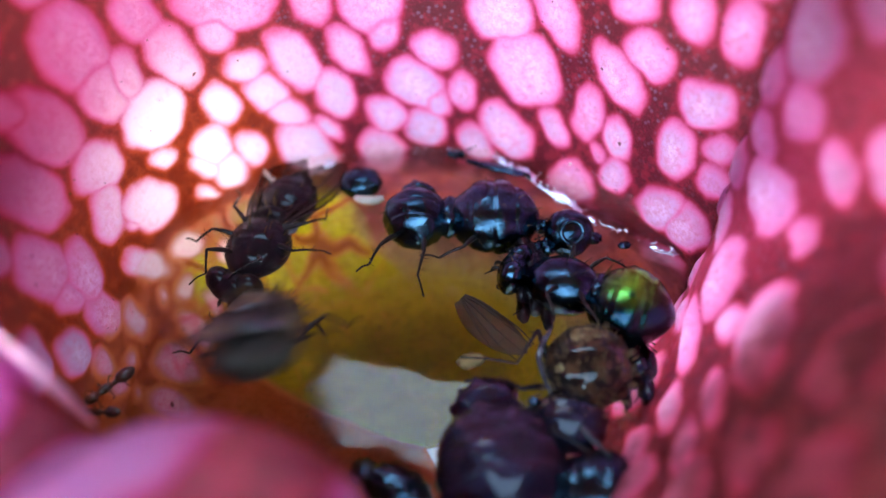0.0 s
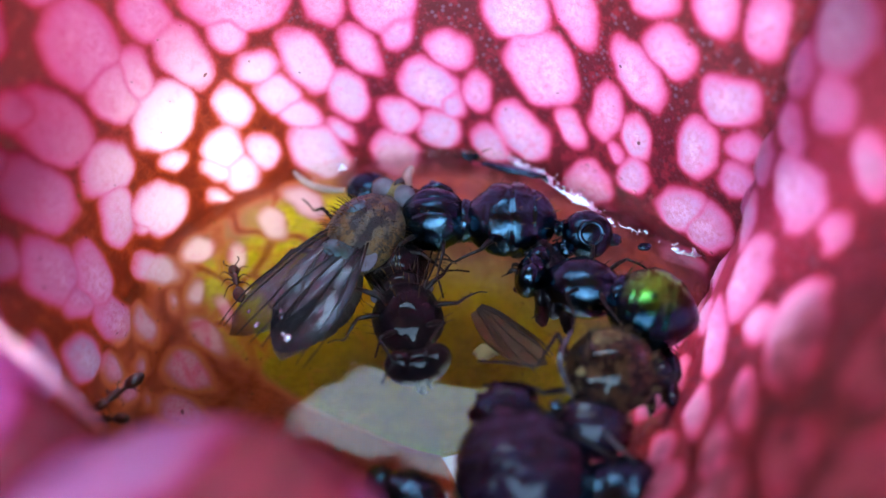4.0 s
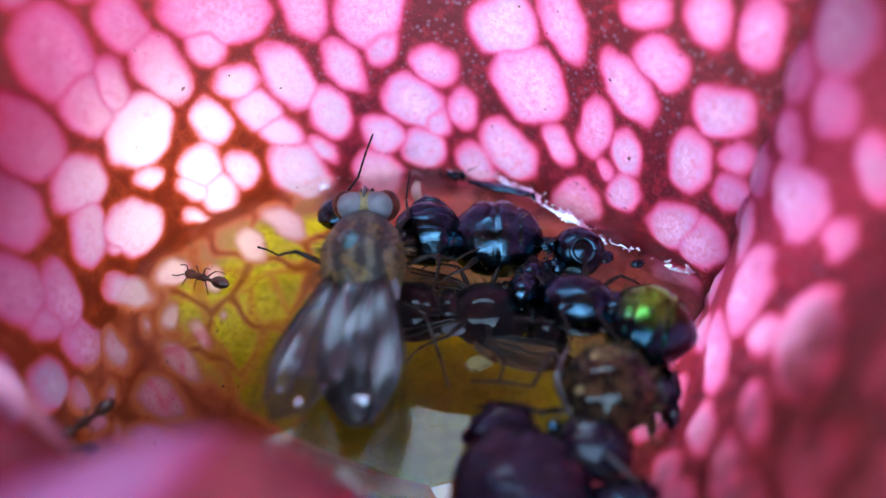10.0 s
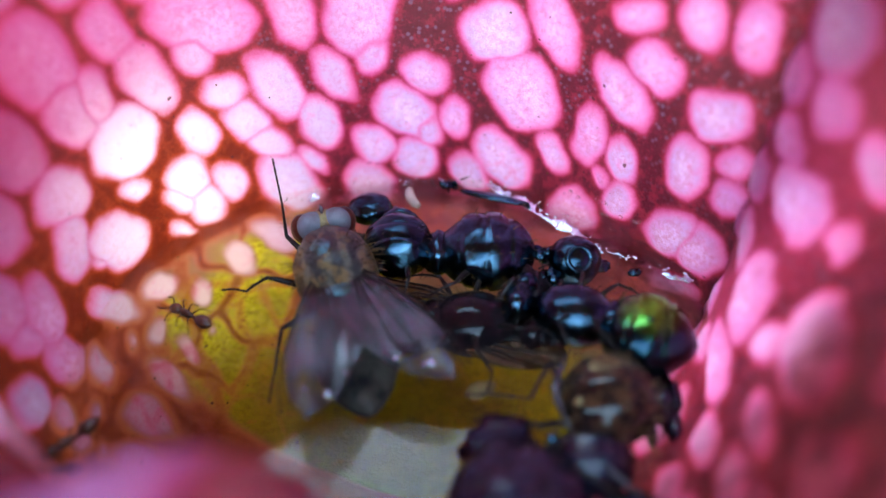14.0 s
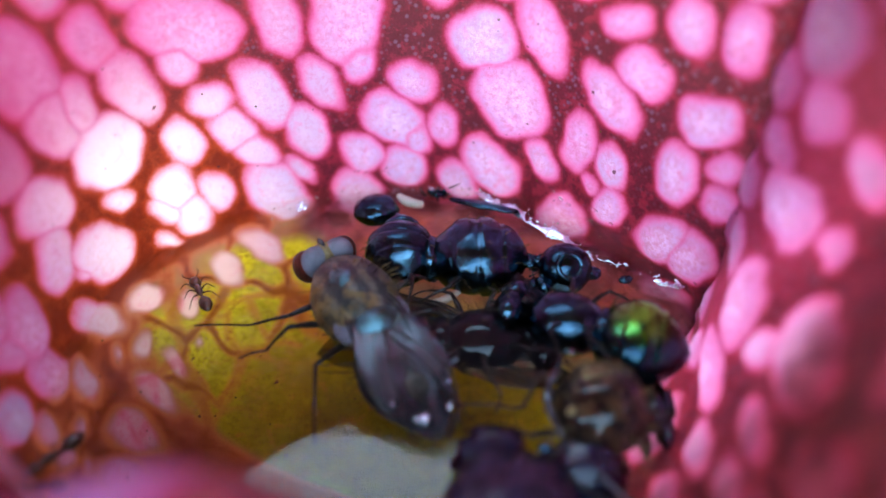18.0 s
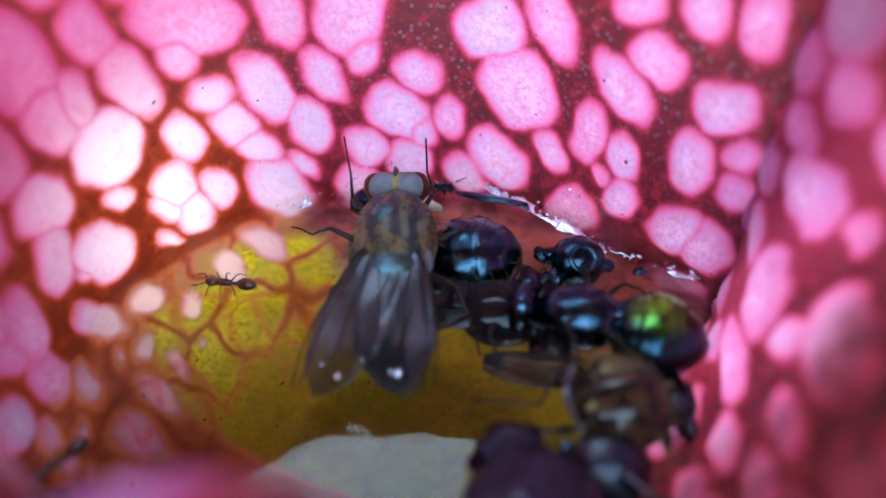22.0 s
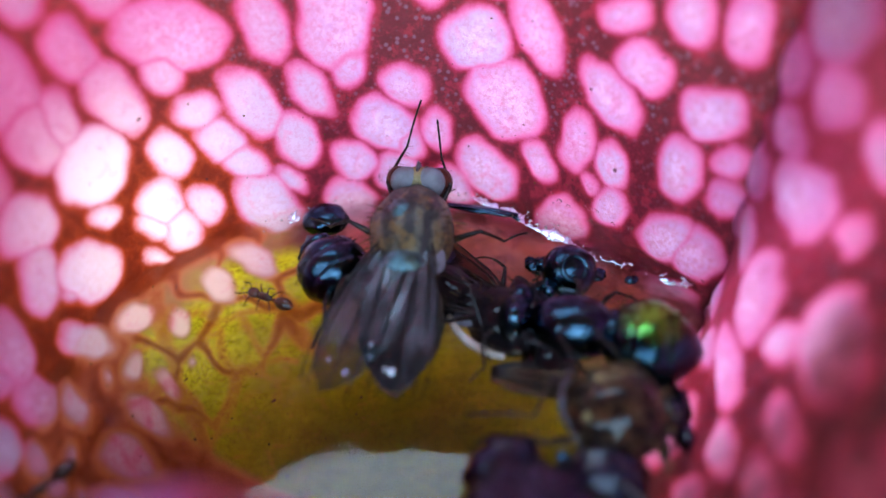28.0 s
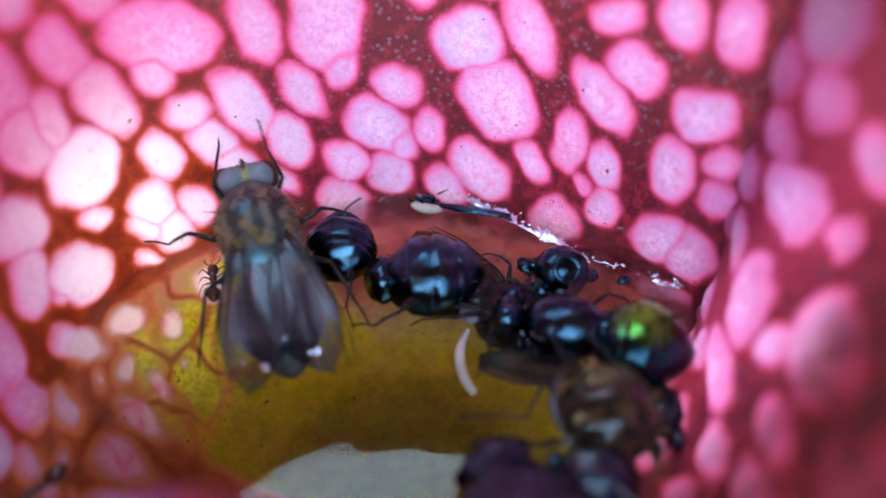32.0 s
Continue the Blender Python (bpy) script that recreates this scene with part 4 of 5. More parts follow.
def wing_mesh(side, length=5.6, width=2.2, sag=0.25):
    """A thin closed wing skin, root at the origin, that runs towards -y."""
    bm = bmesh.new()
    nl, nw, grid = 22, 10, {}
    for top in (0, 1):
        for i in range(nl + 1):
            s = i / nl
            lead = -0.10 * width + 0.42 * width * math.sin(math.pi * min(1, s * 1.02)) ** 0.7 * (0.55 + 0.45 * s)
            trail = -width * (0.16 + 0.62 * math.sin(math.pi * (0.10 + 0.86 * s)) ** 0.8) * (1 if s < 0.98 else 0.6)
            if s > 0.86:
                k = math.sqrt(max(0.0, 1 - ((s - 0.86) / 0.14) ** 2))
                mid = (lead + trail) / 2
                lead, trail = mid + (lead - mid) * k, mid + (trail - mid) * k
            for j in range(nw + 1):
                w = lead + (trail - lead) * j / nw
                z = 0.035 * math.sin(6 * w + 2 * s) - sag * s * s + 0.05 * math.sin(9 * s + 2 * w)
                grid[top, i, j] = bm.verts.new((side * w, -length * s, z + 0.012 * (top * 2 - 1)))
    for i in range(nl):
        for j in range(nw):
            bm.faces.new([grid[1, i + a, j + b] for a, b in ((0, 0), (1, 0), (1, 1), (0, 1))])
            bm.faces.new([grid[0, i + a, j + b] for a, b in ((0, 0), (0, 1), (1, 1), (1, 0))])
    for i in range(nl):
        for j in (0, nw):
            bm.faces.new((grid[0, i, j], grid[0, i + 1, j], grid[1, i + 1, j], grid[1, i, j]))
    return bm


def wing_veins(wing, side, length=5.6, width=2.2, sag=0.25):
    """Each vein is a part of the wing."""
    for lane, end, bow in ((-0.02, 0.10, 0.20), (-0.06, 0.02, 0.12), (-0.10, -0.22, 0.0), (-0.13, -0.46, -0.10), (-0.16, -0.66, -0.18)):
        pts = []
        for i in range(10):
            s = i / 9 * (0.97 if end > -0.5 else 0.7)
            w = width * (lane + (end - lane) * s + bow * math.sin(math.pi * s * 0.9))
            pts.append((side * w, -length * s, 0.035 * math.sin(6 * w + 2 * s) - sag * s * s + 0.05 * math.sin(9 * s + 2 * w) + 0.015))
        part("wing_vein", tube(bmesh.new(), pts, [0.058 - 0.004 * i for i in range(10)], 4), M_LEG, wing)
    for s, w0, w1 in ((0.42, -0.02, -0.30), (0.68, -0.12, -0.50)):
        part("wing_vein", tube(bmesh.new(), [(side * width * w0, -length * s, -sag * s * s + 0.03), (side * width * w1, -length * (s + 0.04), -sag * s * s + 0.03)], 0.022, 4), M_LEG, wing)


def leg(parent, root, knee, ankle, toe, material, thick=0.13, label=""):
    """Femur, hung at its root, with tibia and tarsus as its own pieces."""
    root = Vector(root)
    knee, ankle, toe, start = Vector(knee) - root, Vector(ankle) - root, Vector(toe) - root, Vector((0, 0, 0))
    femur = part("leg", tube(bmesh.new(), curve([start, knee * 0.5 + Vector((0, 0, 0.08)), knee], 7), [thick * k for k in (0.8, 1.05, 1.2, 1.2, 1.05, 0.9, 0.75)], 8), material, parent, label)
    femur.matrix_local = mm(*root)
    part("tibia", tube(bmesh.new(), curve([knee, knee.lerp(ankle, 0.55) + Vector((0, 0, 0.05)), ankle], 6), [thick * k for k in (0.72, 0.66, 0.6, 0.56, 0.52, 0.5)], 7), material, femur)
    part("tarsus", tube(bmesh.new(), curve([ankle, ankle.lerp(toe, 0.5) + Vector((0, 0, 0.1)), toe], 11), [thick * (0.46 if k % 2 else 0.34) for k in range(11)], 6), material, femur)
    bm = bmesh.new()
    toss = random.Random(int(100 * abs(toe[0] + toe[1])))
    for k in range(14):
        p = ankle.lerp(knee, k / 14)
        tube(bm, [p, p + Vector((toss.uniform(-1, 1), toss.uniform(-1, 1), toss.uniform(-0.3, 1))).normalized() * 0.28], [0.014, 0.004], 3)
    part("leg_hairs", bm, material, femur, kind="stuff")
    return femur


WINGS = {}


def build_fly(name, m, label, thorax, abdomen, eye, face, leg_mat, wing_mat, group="", spread=(16, 16), live=False, size=1.0, back_sheen=None, hairs=260, plump=1.0, plates=5):
    """A fly in parts: head with eyes and feelers, thorax, plated abdomen, wings, six jointed legs."""
    fly = thing(name, m, label, "fly", group)
    k = size
    long = 1.12 if live else 1.0
    body = part("thorax", blob(bmesh.new(), (0, 0, 0), (1.42 * k, 1.72 * k * long, 1.25 * k), shape=taper(0.12, 0.05), rough=0.05), thorax, fly)
    part("scutellum", blob(bmesh.new(), (0, -1.55 * k, 0.42 * k), (0.82 * k, 0.62 * k, 0.55 * k), shape=taper(0, 0.3)), back_sheen or thorax, body)
    # added dome whose colour stands in for the bluish highlight on the back
    if back_sheen:
        part("back_sheen", blob(bmesh.new(), (-0.25 * k, 0.15 * k, 0.84 * k), (0.50 * k, 0.62 * k, 0.46 * k), rough=0.12), back_sheen, body, "added blue-grey dome for the highlight on the back")
    part("bristles", bristles(bristles(bmesh.new(), (0, 0, 0), (1.42 * k, 1.72 * k, 1.25 * k), hairs, 0.55 * k, 3), (0, -1.6 * k, 0.4 * k), (0.8 * k, 0.7 * k, 0.6 * k), 24, 0.75 * k, 5), M_BRISTLE, body, kind="stuff")
    belly = part("abdomen", blob(bmesh.new(), (0, (-3.2 if live else -2.95) * k, (-0.5 if live else -0.12) * k), (1.38 * k * plump, (2.25 if live else 1.9) * k, (0.82 if live else 1.1) * k * plump), shape=plated(plates, 0.05, 0.35), segs=28, rings=48), abdomen, fly)
    part("bristles", bristles(bmesh.new(), (0, -2.9 * k, (-0.5 if live else -0.1) * k), (1.38 * k, 1.9 * k, (0.82 if live else 1.1) * k), hairs // 2, 0.4 * k, 9, lean=-0.9), M_BRISTLE, belly, kind="stuff")
    h = 0.82 * k if live else k
    y = 2.28 * k - (0.08 * k if live else 0)
    head = part("head", blob(bmesh.new(), (0, y, -0.12 * h), (1.18 * h, 0.72 * h, 0.95 * h), shape=taper(0.1, 0.25)), face, fly, "gold-dusted face" if live else "")
    for side in (-1, 1):
        part("eye", blob(bmesh.new(), (side * (0.50 if live else 0.62) * h, y - 0.05 * h, 0.14 * h), ((0.70 if live else 0.66) * h, 0.55 * h, 0.80 * h), turn=(0, side * 14, side * -8), segs=32, rings=24), eye, head)
        if live:
            part("eye_rim", blob(bmesh.new(), (side * 0.80 * h, y + 0.16 * h, -0.16 * h), (0.62 * h, 0.62 * h, 0.84 * h), turn=(0, side * 14, side * -8)), M_RED_EYE, head, "red-brown lower side of the eye")
        part("feeler", tube(bmesh.new(), curve([(side * 0.16 * h, y + 0.57 * h, 0.05), (side * 0.22 * h, y + 0.87 * h, 0.02), (side * 0.26 * h, y + h, -0.22)], 6), [0.06 * h, 0.08 * h, 0.09 * h, 0.09 * h, 0.07 * h, 0.03 * h], 6), leg_mat, head)
    if live:
        part("brow", blob(bmesh.new(), (0, y + 0.25 * h, 0.46 * h), (0.15 * h, 0.46 * h, 0.46 * h), rough=0.2), M_GREY_LEG, head, "dark dusted brow between the eyes")
    part("proboscis", tube(bmesh.new(), curve([(0, y + 0.32 * h, -0.7 * h), (0, y + 0.57 * h, -1.05 * h), (0, y + 0.52 * h, -1.35 * h)], 6), [0.2 * h, 0.17 * h, 0.14 * h, 0.13 * h, 0.2 * h, 0.16 * h], 8), leg_mat, head)
    if not live:
        part("bristles", bristles(bmesh.new(), (0, y + 0.02, -0.1), (1.0 * h, 0.75 * h, 0.95 * h), 40, 0.32 * h, 12, lean=0.6), M_BRISTLE, head, kind="stuff")
    if wing_mat:
        for side, angle in ((-1, spread[0]), (1, spread[1])):
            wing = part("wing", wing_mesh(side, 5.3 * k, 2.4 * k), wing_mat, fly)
            wing.matrix_local = mm(side * 0.85 * k, -0.75 * k, 0.72 * k, 4, side * 6, side * angle)
            wing_veins(wing, side, 5.3 * k, 2.4 * k)
            WINGS[name, side] = wing
            if live:
                for w, y, b in ((-0.62, -4.95, 0.13), (-0.86, -4.88, 0.07), (-1.45, -4.1, 0.06)) if side > 0 else ((-0.2, -4.7, 0.07), (-0.95, -4.95, 0.10), (-1.5, -4.2, 0.05)):
                    part("water_bead", blob(bmesh.new(), (side * w, y, -0.14), (b, b * 1.2, b * 0.6), segs=14, rings=10, rough=0.5, seed=y), M_FILM, wing, "bright bead of water")
            part("calypter", blob(bmesh.new(), (side * 0.95 * k, -1.25 * k, 0.4 * k), (0.36 * k, 0.5 * k, 0.1 * k), turn=(10, side * 25, 0)), M_EYE, body, "pale wing scale")
    return fly


def fly_legs(fly, plan, material, k=1.0, thick=0.13):
    made = []
    for root, knee, ankle, toe in plan:
        made.append(leg(fly, *[Vector(p) * k for p in (root, knee, ankle, toe)], material, thick * k))
    return made


STANCE = [
    ((-0.6, 1.1, -0.8), (-1.3, 2.4, 0.0), (-0.9, 4.2, -0.2), (-0.6, 6.0, 0.5)),
    ((0.6, 1.1, -0.8), (1.3, 2.3, 0.0), (0.9, 3.7, -0.2), (0.7, 5.2, 0.3)),
    ((-0.9, 0.1, -0.9), (-2.5, 0.5, -0.1), (-3.4, 0.8, -1.0), (-4.3, 1.2, -1.1)),
    ((0.9, 0.1, -0.9), (2.5, 0.3, -0.1), (3.4, 0.5, -1.0), (4.3, 1.0, -1.1)),
    ((-0.8, -0.9, -0.9), (-2.3, -1.9, -0.2), (-2.9, -3.3, -1.0), (-3.2, -4.3, -1.1)),
    ((0.8, -0.9, -0.9), (2.3, -1.9, -0.2), (2.9, -3.3, -1.0), (3.2, -4.3, -1.1)),
]
CURLED = [
    ((-0.6, 1.0, 0.7), (-1.3, 1.7, 1.6), (-0.6, 2.3, 1.4), (-0.2, 2.9, 1.2)),
    ((0.6, 1.0, 0.7), (1.4, 1.8, 1.5), (1.0, 2.8, 1.1), (1.6, 3.4, 0.8)),
    ((-0.9, 0.0, 0.6), (-2.1, 0.4, 1.0), (-2.9, -0.3, 0.5), (-3.6, -0.4, 0.3)),
    ((0.9, 0.0, 0.6), (2.1, 0.2, 1.0), (2.8, 0.8, 0.5), (3.5, 0.6, 0.3)),
    ((-0.8, -0.8, 0.6), (-1.9, -1.4, 0.9), (-2.5, -2.4, 0.4), (-2.2, -3.2, 0.2)),
    ((0.8, -0.8, 0.6), (1.9, -1.5, 0.9), (2.2, -2.6, 0.4), (2.8, -3.1, 0.2)),
]


def build_ant(name, m, label, k=1.0, group="ants"):
    ant = thing(name, m, label, "ant", group)
    head = part("head", blob(bmesh.new(), (0, 1.05 * k, 0.1 * k), (0.30 * k, 0.36 * k, 0.24 * k), segs=16, rings=12), M_ANT, ant)
    for side in (-1, 1):
        part("feeler", tube(bmesh.new(), curve([(side * 0.12 * k, 1.3 * k, 0.15 * k), (side * 0.42 * k, 1.6 * k, 0.2 * k), (side * 0.4 * k, 2.0 * k, 0.08 * k)], 7), 0.035 * k, 5), M_ANT, head)
    part("thorax", blob(bmesh.new(), (0, 0.35 * k, 0.1 * k), (0.20 * k, 0.48 * k, 0.22 * k), segs=16, rings=12), M_ANT, ant)
    part("waist", blob(bmesh.new(), (0, -0.22 * k, 0.06 * k), (0.09 * k, 0.18 * k, 0.14 * k), segs=12, rings=8), M_ANT, ant)
    part("gaster", blob(bmesh.new(), (0, -0.85 * k, 0.1 * k), (0.36 * k, 0.56 * k, 0.33 * k), shape=plated(4, 0.06, 0.3), segs=18, rings=20), M_ANT, ant)
    for side in (-1, 1):
        for y0, y1 in ((0.6, 1.15), (0.35, 0.35), (0.1, -0.55)):
            part("leg", tube(bmesh.new(), curve([(side * 0.12 * k, y0 * k, 0.02), (side * 0.48 * k, (0.6 * y1 + 0.4 * y0) * k, 0.3 * k), (side * 0.85 * k, y1 * k, -0.15 * k)], 7), [0.05 * k, 0.05 * k, 0.04 * k, 0.035 * k, 0.03 * k, 0.025 * k, 0.02 * k], 5), M_ANT, ant)
    return ant


def build_larva(name, m, label, length, fat, bend, group="larvae"):
    grub = thing(name, m, label, "larva", group)
    n = 40
    pts, radii = [], []
    for i in range(n):
        s = i / (n - 1)
        a = bend * (s - 0.5)
        rr = length / max(abs(bend), 0.01)
        pts.append((rr * (1 - math.cos(a)), rr * math.sin(a), 0))
        radii.append(fat * (0.35 + 0.65 * math.sin(math.pi * (0.06 + 0.88 * s)) ** 0.55) * (1 - 0.06 * ((s * 11) % 1.0 < 0.25)))
    body = part("body", tube(bmesh.new(), pts, radii, 12), M_LARVA, grub)
    part("mouth_hook", blob(bmesh.new(), pts[-1], (fat * 0.4, fat * 0.5, fat * 0.4), segs=10, rings=8), M_ANT, body)
    return grub


live_fly = build_fly("live_fly", mm(-3, 20, 1.6), "grey-olive live fly with pale eyes and wet smoky wings", M_THORAX, M_ABDOMEN, M_EYE, M_FACE, M_LEG, M_WING, "flies", (24, 6), True, back_sheen=M_BACK_SHEEN, size=1.1)
live_legs = fly_legs(live_fly, STANCE, M_LEG, thick=0.105)

drowned_fly = build_fly("drowned_fly", mm(1.5, 19.2, -0.2), "black drowned fly with clear brown wings in the fluid", M_SODDEN, M_SODDEN, M_SODDEN, M_SODDEN, M_LEG, M_SODDEN_WING, "drowned flies", (14, 6), hairs=70, size=0.98)
fly_legs(drowned_fly, CURLED, M_LEG, 0.9, 0.1)

green_fly = build_fly("green_bottle_fly", mm(4.75, 19.1, 0.7, 0, 12, 70), "drowned fly with a green-gold metallic abdomen", M_BLACK, M_SHEEN, M_BLACK, M_BLACK, M_LEG, None, "drowned flies", hairs=30, size=0.9, plump=1.45, plates=3)
fly_legs(green_fly, CURLED[2:], M_LEG, 0.8, 0.1)


def build_brown_fly():
    fly = thing("brown_fly", mm(5.4, 15.3, 0.6, 0, 0, 168), "wet amber-brown drowned fly with gold bristles and dark legs", "fly", "drowned flies")
    dome = part("thorax", blob(bmesh.new(), (0, 0, 0.2), (1.55, 1.65, 1.35), shape=taper(0.15, 0.1), rough=0.12), M_BROWN, fly)
    part("mark", blob(bmesh.new(), (0.2, -0.45, 0.92), (0.72, 0.62, 0.62), rough=0.15), M_FACE, dome, "pale dusty patch on the back")
    part("mark", blob(bmesh.new(), (-0.7, 0.25, 0.84), (0.34, 0.5, 0.4), turn=(0, -25, 30), rough=0.3), M_FACE, dome, "pale dusty patch on the back")
    part("mark", blob(bmesh.new(), (0.75, 0.6, 0.70), (0.3, 0.42, 0.4), turn=(0, 25, -40), rough=0.3), M_FACE, dome, "pale dusty patch on the back")
    part("bristles", bristles(bristles(bmesh.new(), (0, 0.1, 0.2), (1.55, 1.65, 1.35), 160, 0.4, 31), (0, 1.5, 0.0), (1.5, 0.8, 1.0), 160, 0.4, 32, lean=0.6), M_FACE, dome, kind="stuff")
    part("abdomen", blob(bmesh.new(), (0.3, 2.0, -0.2), (1.35, 1.2, 1.0), shape=plated(4, 0.08, 0.3), segs=24, rings=26), M_PURPLE, fly)
    part("folded_wing", tube(bmesh.new(), curve([(1.5, -1.0, 0.9), (1.75, 0.4, 0.9), (1.1, 1.7, 0.7)], 9), [0.06, 0.09, 0.12, 0.13, 0.13, 0.12, 0.1, 0.08, 0.05], 8), M_GREY_LEG, fly)
    part("folded_wing", tube(bmesh.new(), curve([(0.9, 1.6, 0.5), (-0.1, 2.6, 0.5), (-1.2, 3.4, 0.4)], 9), [0.06, 0.09, 0.11, 0.12, 0.12, 0.1, 0.09, 0.07, 0.04], 8), M_GREY_LEG, fly)
    for plan in (((1.3, 0.2, 0.0), (2.0, -0.9, 0.6), (2.5, 0.5, 0.3), (4.6, 0.6, 0.1)), ((1.2, 1.0, 0.0), (2.1, 1.6, 0.5), (3.0, 1.2, 0.2), (4.2, 1.5, 0.0)),
                 ((0.8, 1.8, 0.0), (1.8, 2.3, 0.5), (0.9, 2.7, 0.3), (-0.2, 2.9, 0.2)), ((0.2, 2.0, 0.0), (0.9, 2.9, 0.5), (-0.5, 3.3, 0.3), (-1.4, 3.6, 0.2))):
        leg(fly, *[Vector(p) for p in plan], M_LEG, 0.11)
    part("mouth", blob(bmesh.new(), (1.6, 2.0, 0.5), (0.24, 0.2, 0.2), segs=12, rings=8), M_BLACK, fly)
    return fly


build_brown_fly()


def build_body(name, m, label, r, material, rough, group="drowned bodies", extra=None, rings=4):
    """A drowned body of which the abdomen shows, with plates, a stump and bent legs."""
    body = thing(name, m, label, "insect body", group)
    shell = part("abdomen", blob(bmesh.new(), (0, 0, 0), r, shape=plated(rings, 0.06, 0.12, 0.12), segs=56, rings=64, rough=rough, seed=r[0] * 7), material, body)
    part("stump", blob(bmesh.new(), (0, r[1] * 0.98, -0.05), (r[0] * 0.55, r[1] * 0.34, r[2] * 0.55), rough=0.2, seed=3.0), material, body)
    part("bristles", bristles(bmesh.new(), (0, 0, 0), r, 40, 0.3, int(r[0] * 100), low=0.0, lean=-0.8), M_BRISTLE, shell, kind="stuff")
    for plan in extra or ():
        leg(body, *[Vector(p) for p in plan], M_LEG, 0.1)
    return body


round_body = build_body("round_body", mm(-0.8, 22.8, 0.5), "round blue-black drowned insect body at the waterline", (1.42, 1.45, 1.3), M_BLACK, 0.045,
                        extra=(((-0.6, -0.9, 0.0), (-1.3, -1.9, 0.4), (-1.7, -2.7, 0.1), (-2.2, -3.0, 0.0)), ((0.4, -1.1, 0.0), (0.5, -2.2, 0.4), (0.3, -3.2, 0.1), (0.6, -4.2, 0.0))))
large_body = build_body("large_body", mm(1.9, 22.7, 0.6), "large glossy blue-black drowned insect body", (1.72, 1.95, 1.5), M_BLACK, 0.055,
                        extra=(((-1.2, 0.6, 0.2), (-2.1, 1.2, 0.5), (-2.4, 2.2, 0.1), (-2.2, 3.0, 0.0)),))
build_body("plum_body", mm(2.3, 11.4, 0.5, 0, 0, 12), "large plum-black wrinkled drowned insect body", (2.2, 2.6, 2.0), M_PURPLE, 0.09, rings=5)
build_body("black_body", mm(5.6, 10.9, 0.1, 0, 0, 80), "smooth black drowned insect body", (1.5, 1.7, 1.2), M_BLACK, 0.05)
build_body("sunken_body", mm(-1.2, 11.0, -0.6, 0, 0, 60), "black insect body sunk to its back", (0.9, 1.4, 0.8), M_BLACK, 0.1)


def build_ring_head():
    """A loose fly head, hollow at the neck."""
    ob = thing("ringed_carcass", mm(5.1, 22.0, 0.55, 40, 8, 0), "loose round black fly head with a ring-shaped neck hole", "insect body", "drowned bodies")
    shell = part("shell", blob(bmesh.new(), (0, 0, 0), (1.05, 1.0, 0.9), rough=0.05), M_BLACK, ob)
    bm = bmesh.new()
    tube(bm, [(0.46 * math.cos(a), 0.46 * math.sin(a), 0.78) for a in np.linspace(0, 2 * math.pi, 24)], 0.13, 8)
    part("neck_ring", bm, M_BLACK, shell)
    part("nub", blob(bmesh.new(), (1.05, -0.1, 0.1), (0.35, 0.25, 0.2), rough=0.3), M_BLACK, shell)
    return ob


build_ring_head()


def build_scrap(m, r, label, seed, material):
    """Crumpled remains: each fragment and bristle is a part."""
    toss = random.Random(seed)
    heap = thing("insect_remains", m, label, "insect remains", "insect remains")
    for _ in range(9):
        c = (toss.uniform(-0.6, 0.6) * r[0], toss.uniform(-0.6, 0.6) * r[1], toss.uniform(-0.3, 0.5) * r[2])
        part("fragment", blob(bmesh.new(), c, [v * toss.uniform(0.3, 0.6) for v in r], (toss.uniform(0, 90),) * 3, rough=0.35, seed=toss.uniform(0, 9), segs=14, rings=10), material, heap)
    for _ in range(8):
        p = Vector((toss.uniform(-1, 1) * r[0], toss.uniform(-1, 1) * r[1], toss.uniform(-0.2, 0.6) * r[2]))
        part("leg_piece", tube(bmesh.new(), [p, p + Vector((toss.uniform(-1, 1), toss.uniform(-1, 1), toss.uniform(-0.2, 0.5))) * 0.6], [0.05, 0.02], 5), M_LEG, heap)
    return heap


build_scrap(mm(3.2, 20.5, 0.2), (1.2, 1.1, 0.8), "heap of dark crumpled insect remains", 2, M_SODDEN)
build_scrap(mm(3.9, 20.0, 0.1), (0.8, 0.8, 0.6), "heap of dark crumpled insect remains", 8, M_PURPLE)
build_scrap(mm(3.7, 18.9, -0.25), (1.1, 1.2, 0.7), "heap of dark crumpled insect remains", 14, M_SODDEN)
build_scrap(mm(6.3, 16.9, -0.3), (1.0, 0.9, 0.7), "heap of dark crumpled insect remains", 17, M_SODDEN)
build_scrap(mm(7.4, 15.6, -0.4), (0.9, 1.6, 0.6), "wine-dark insect remains against the fold", 5, M_PURPLE)
build_scrap(mm(4.0, 22.7, 0.25), (0.55, 0.45, 0.45), "small heap of glossy black insect remains", 21, M_BLACK)
build_scrap(mm(3.9, 21.3, 0.25), (0.65, 0.5, 0.45), "small heap of glossy black insect remains", 23, M_BLACK)
build_scrap(mm(0.2, 26.9, 0.35, 0, 0, 10), (0.6, 0.3, 0.22), "black flake of insect shell on the wall", 6, M_BLACK)


def build_flake(m, r, label, seed, material=None):
    bm = blob(bmesh.new(), (0, 0, 0), r, rough=0.08 if r[2] > 0.5 else 0.25, seed=seed, segs=36, rings=24)
    ob = part("shell_flake", bm, material or M_BLACK)
    ob.matrix_world = m
    return tagged(ob, label, "insect shell", "shell flakes")


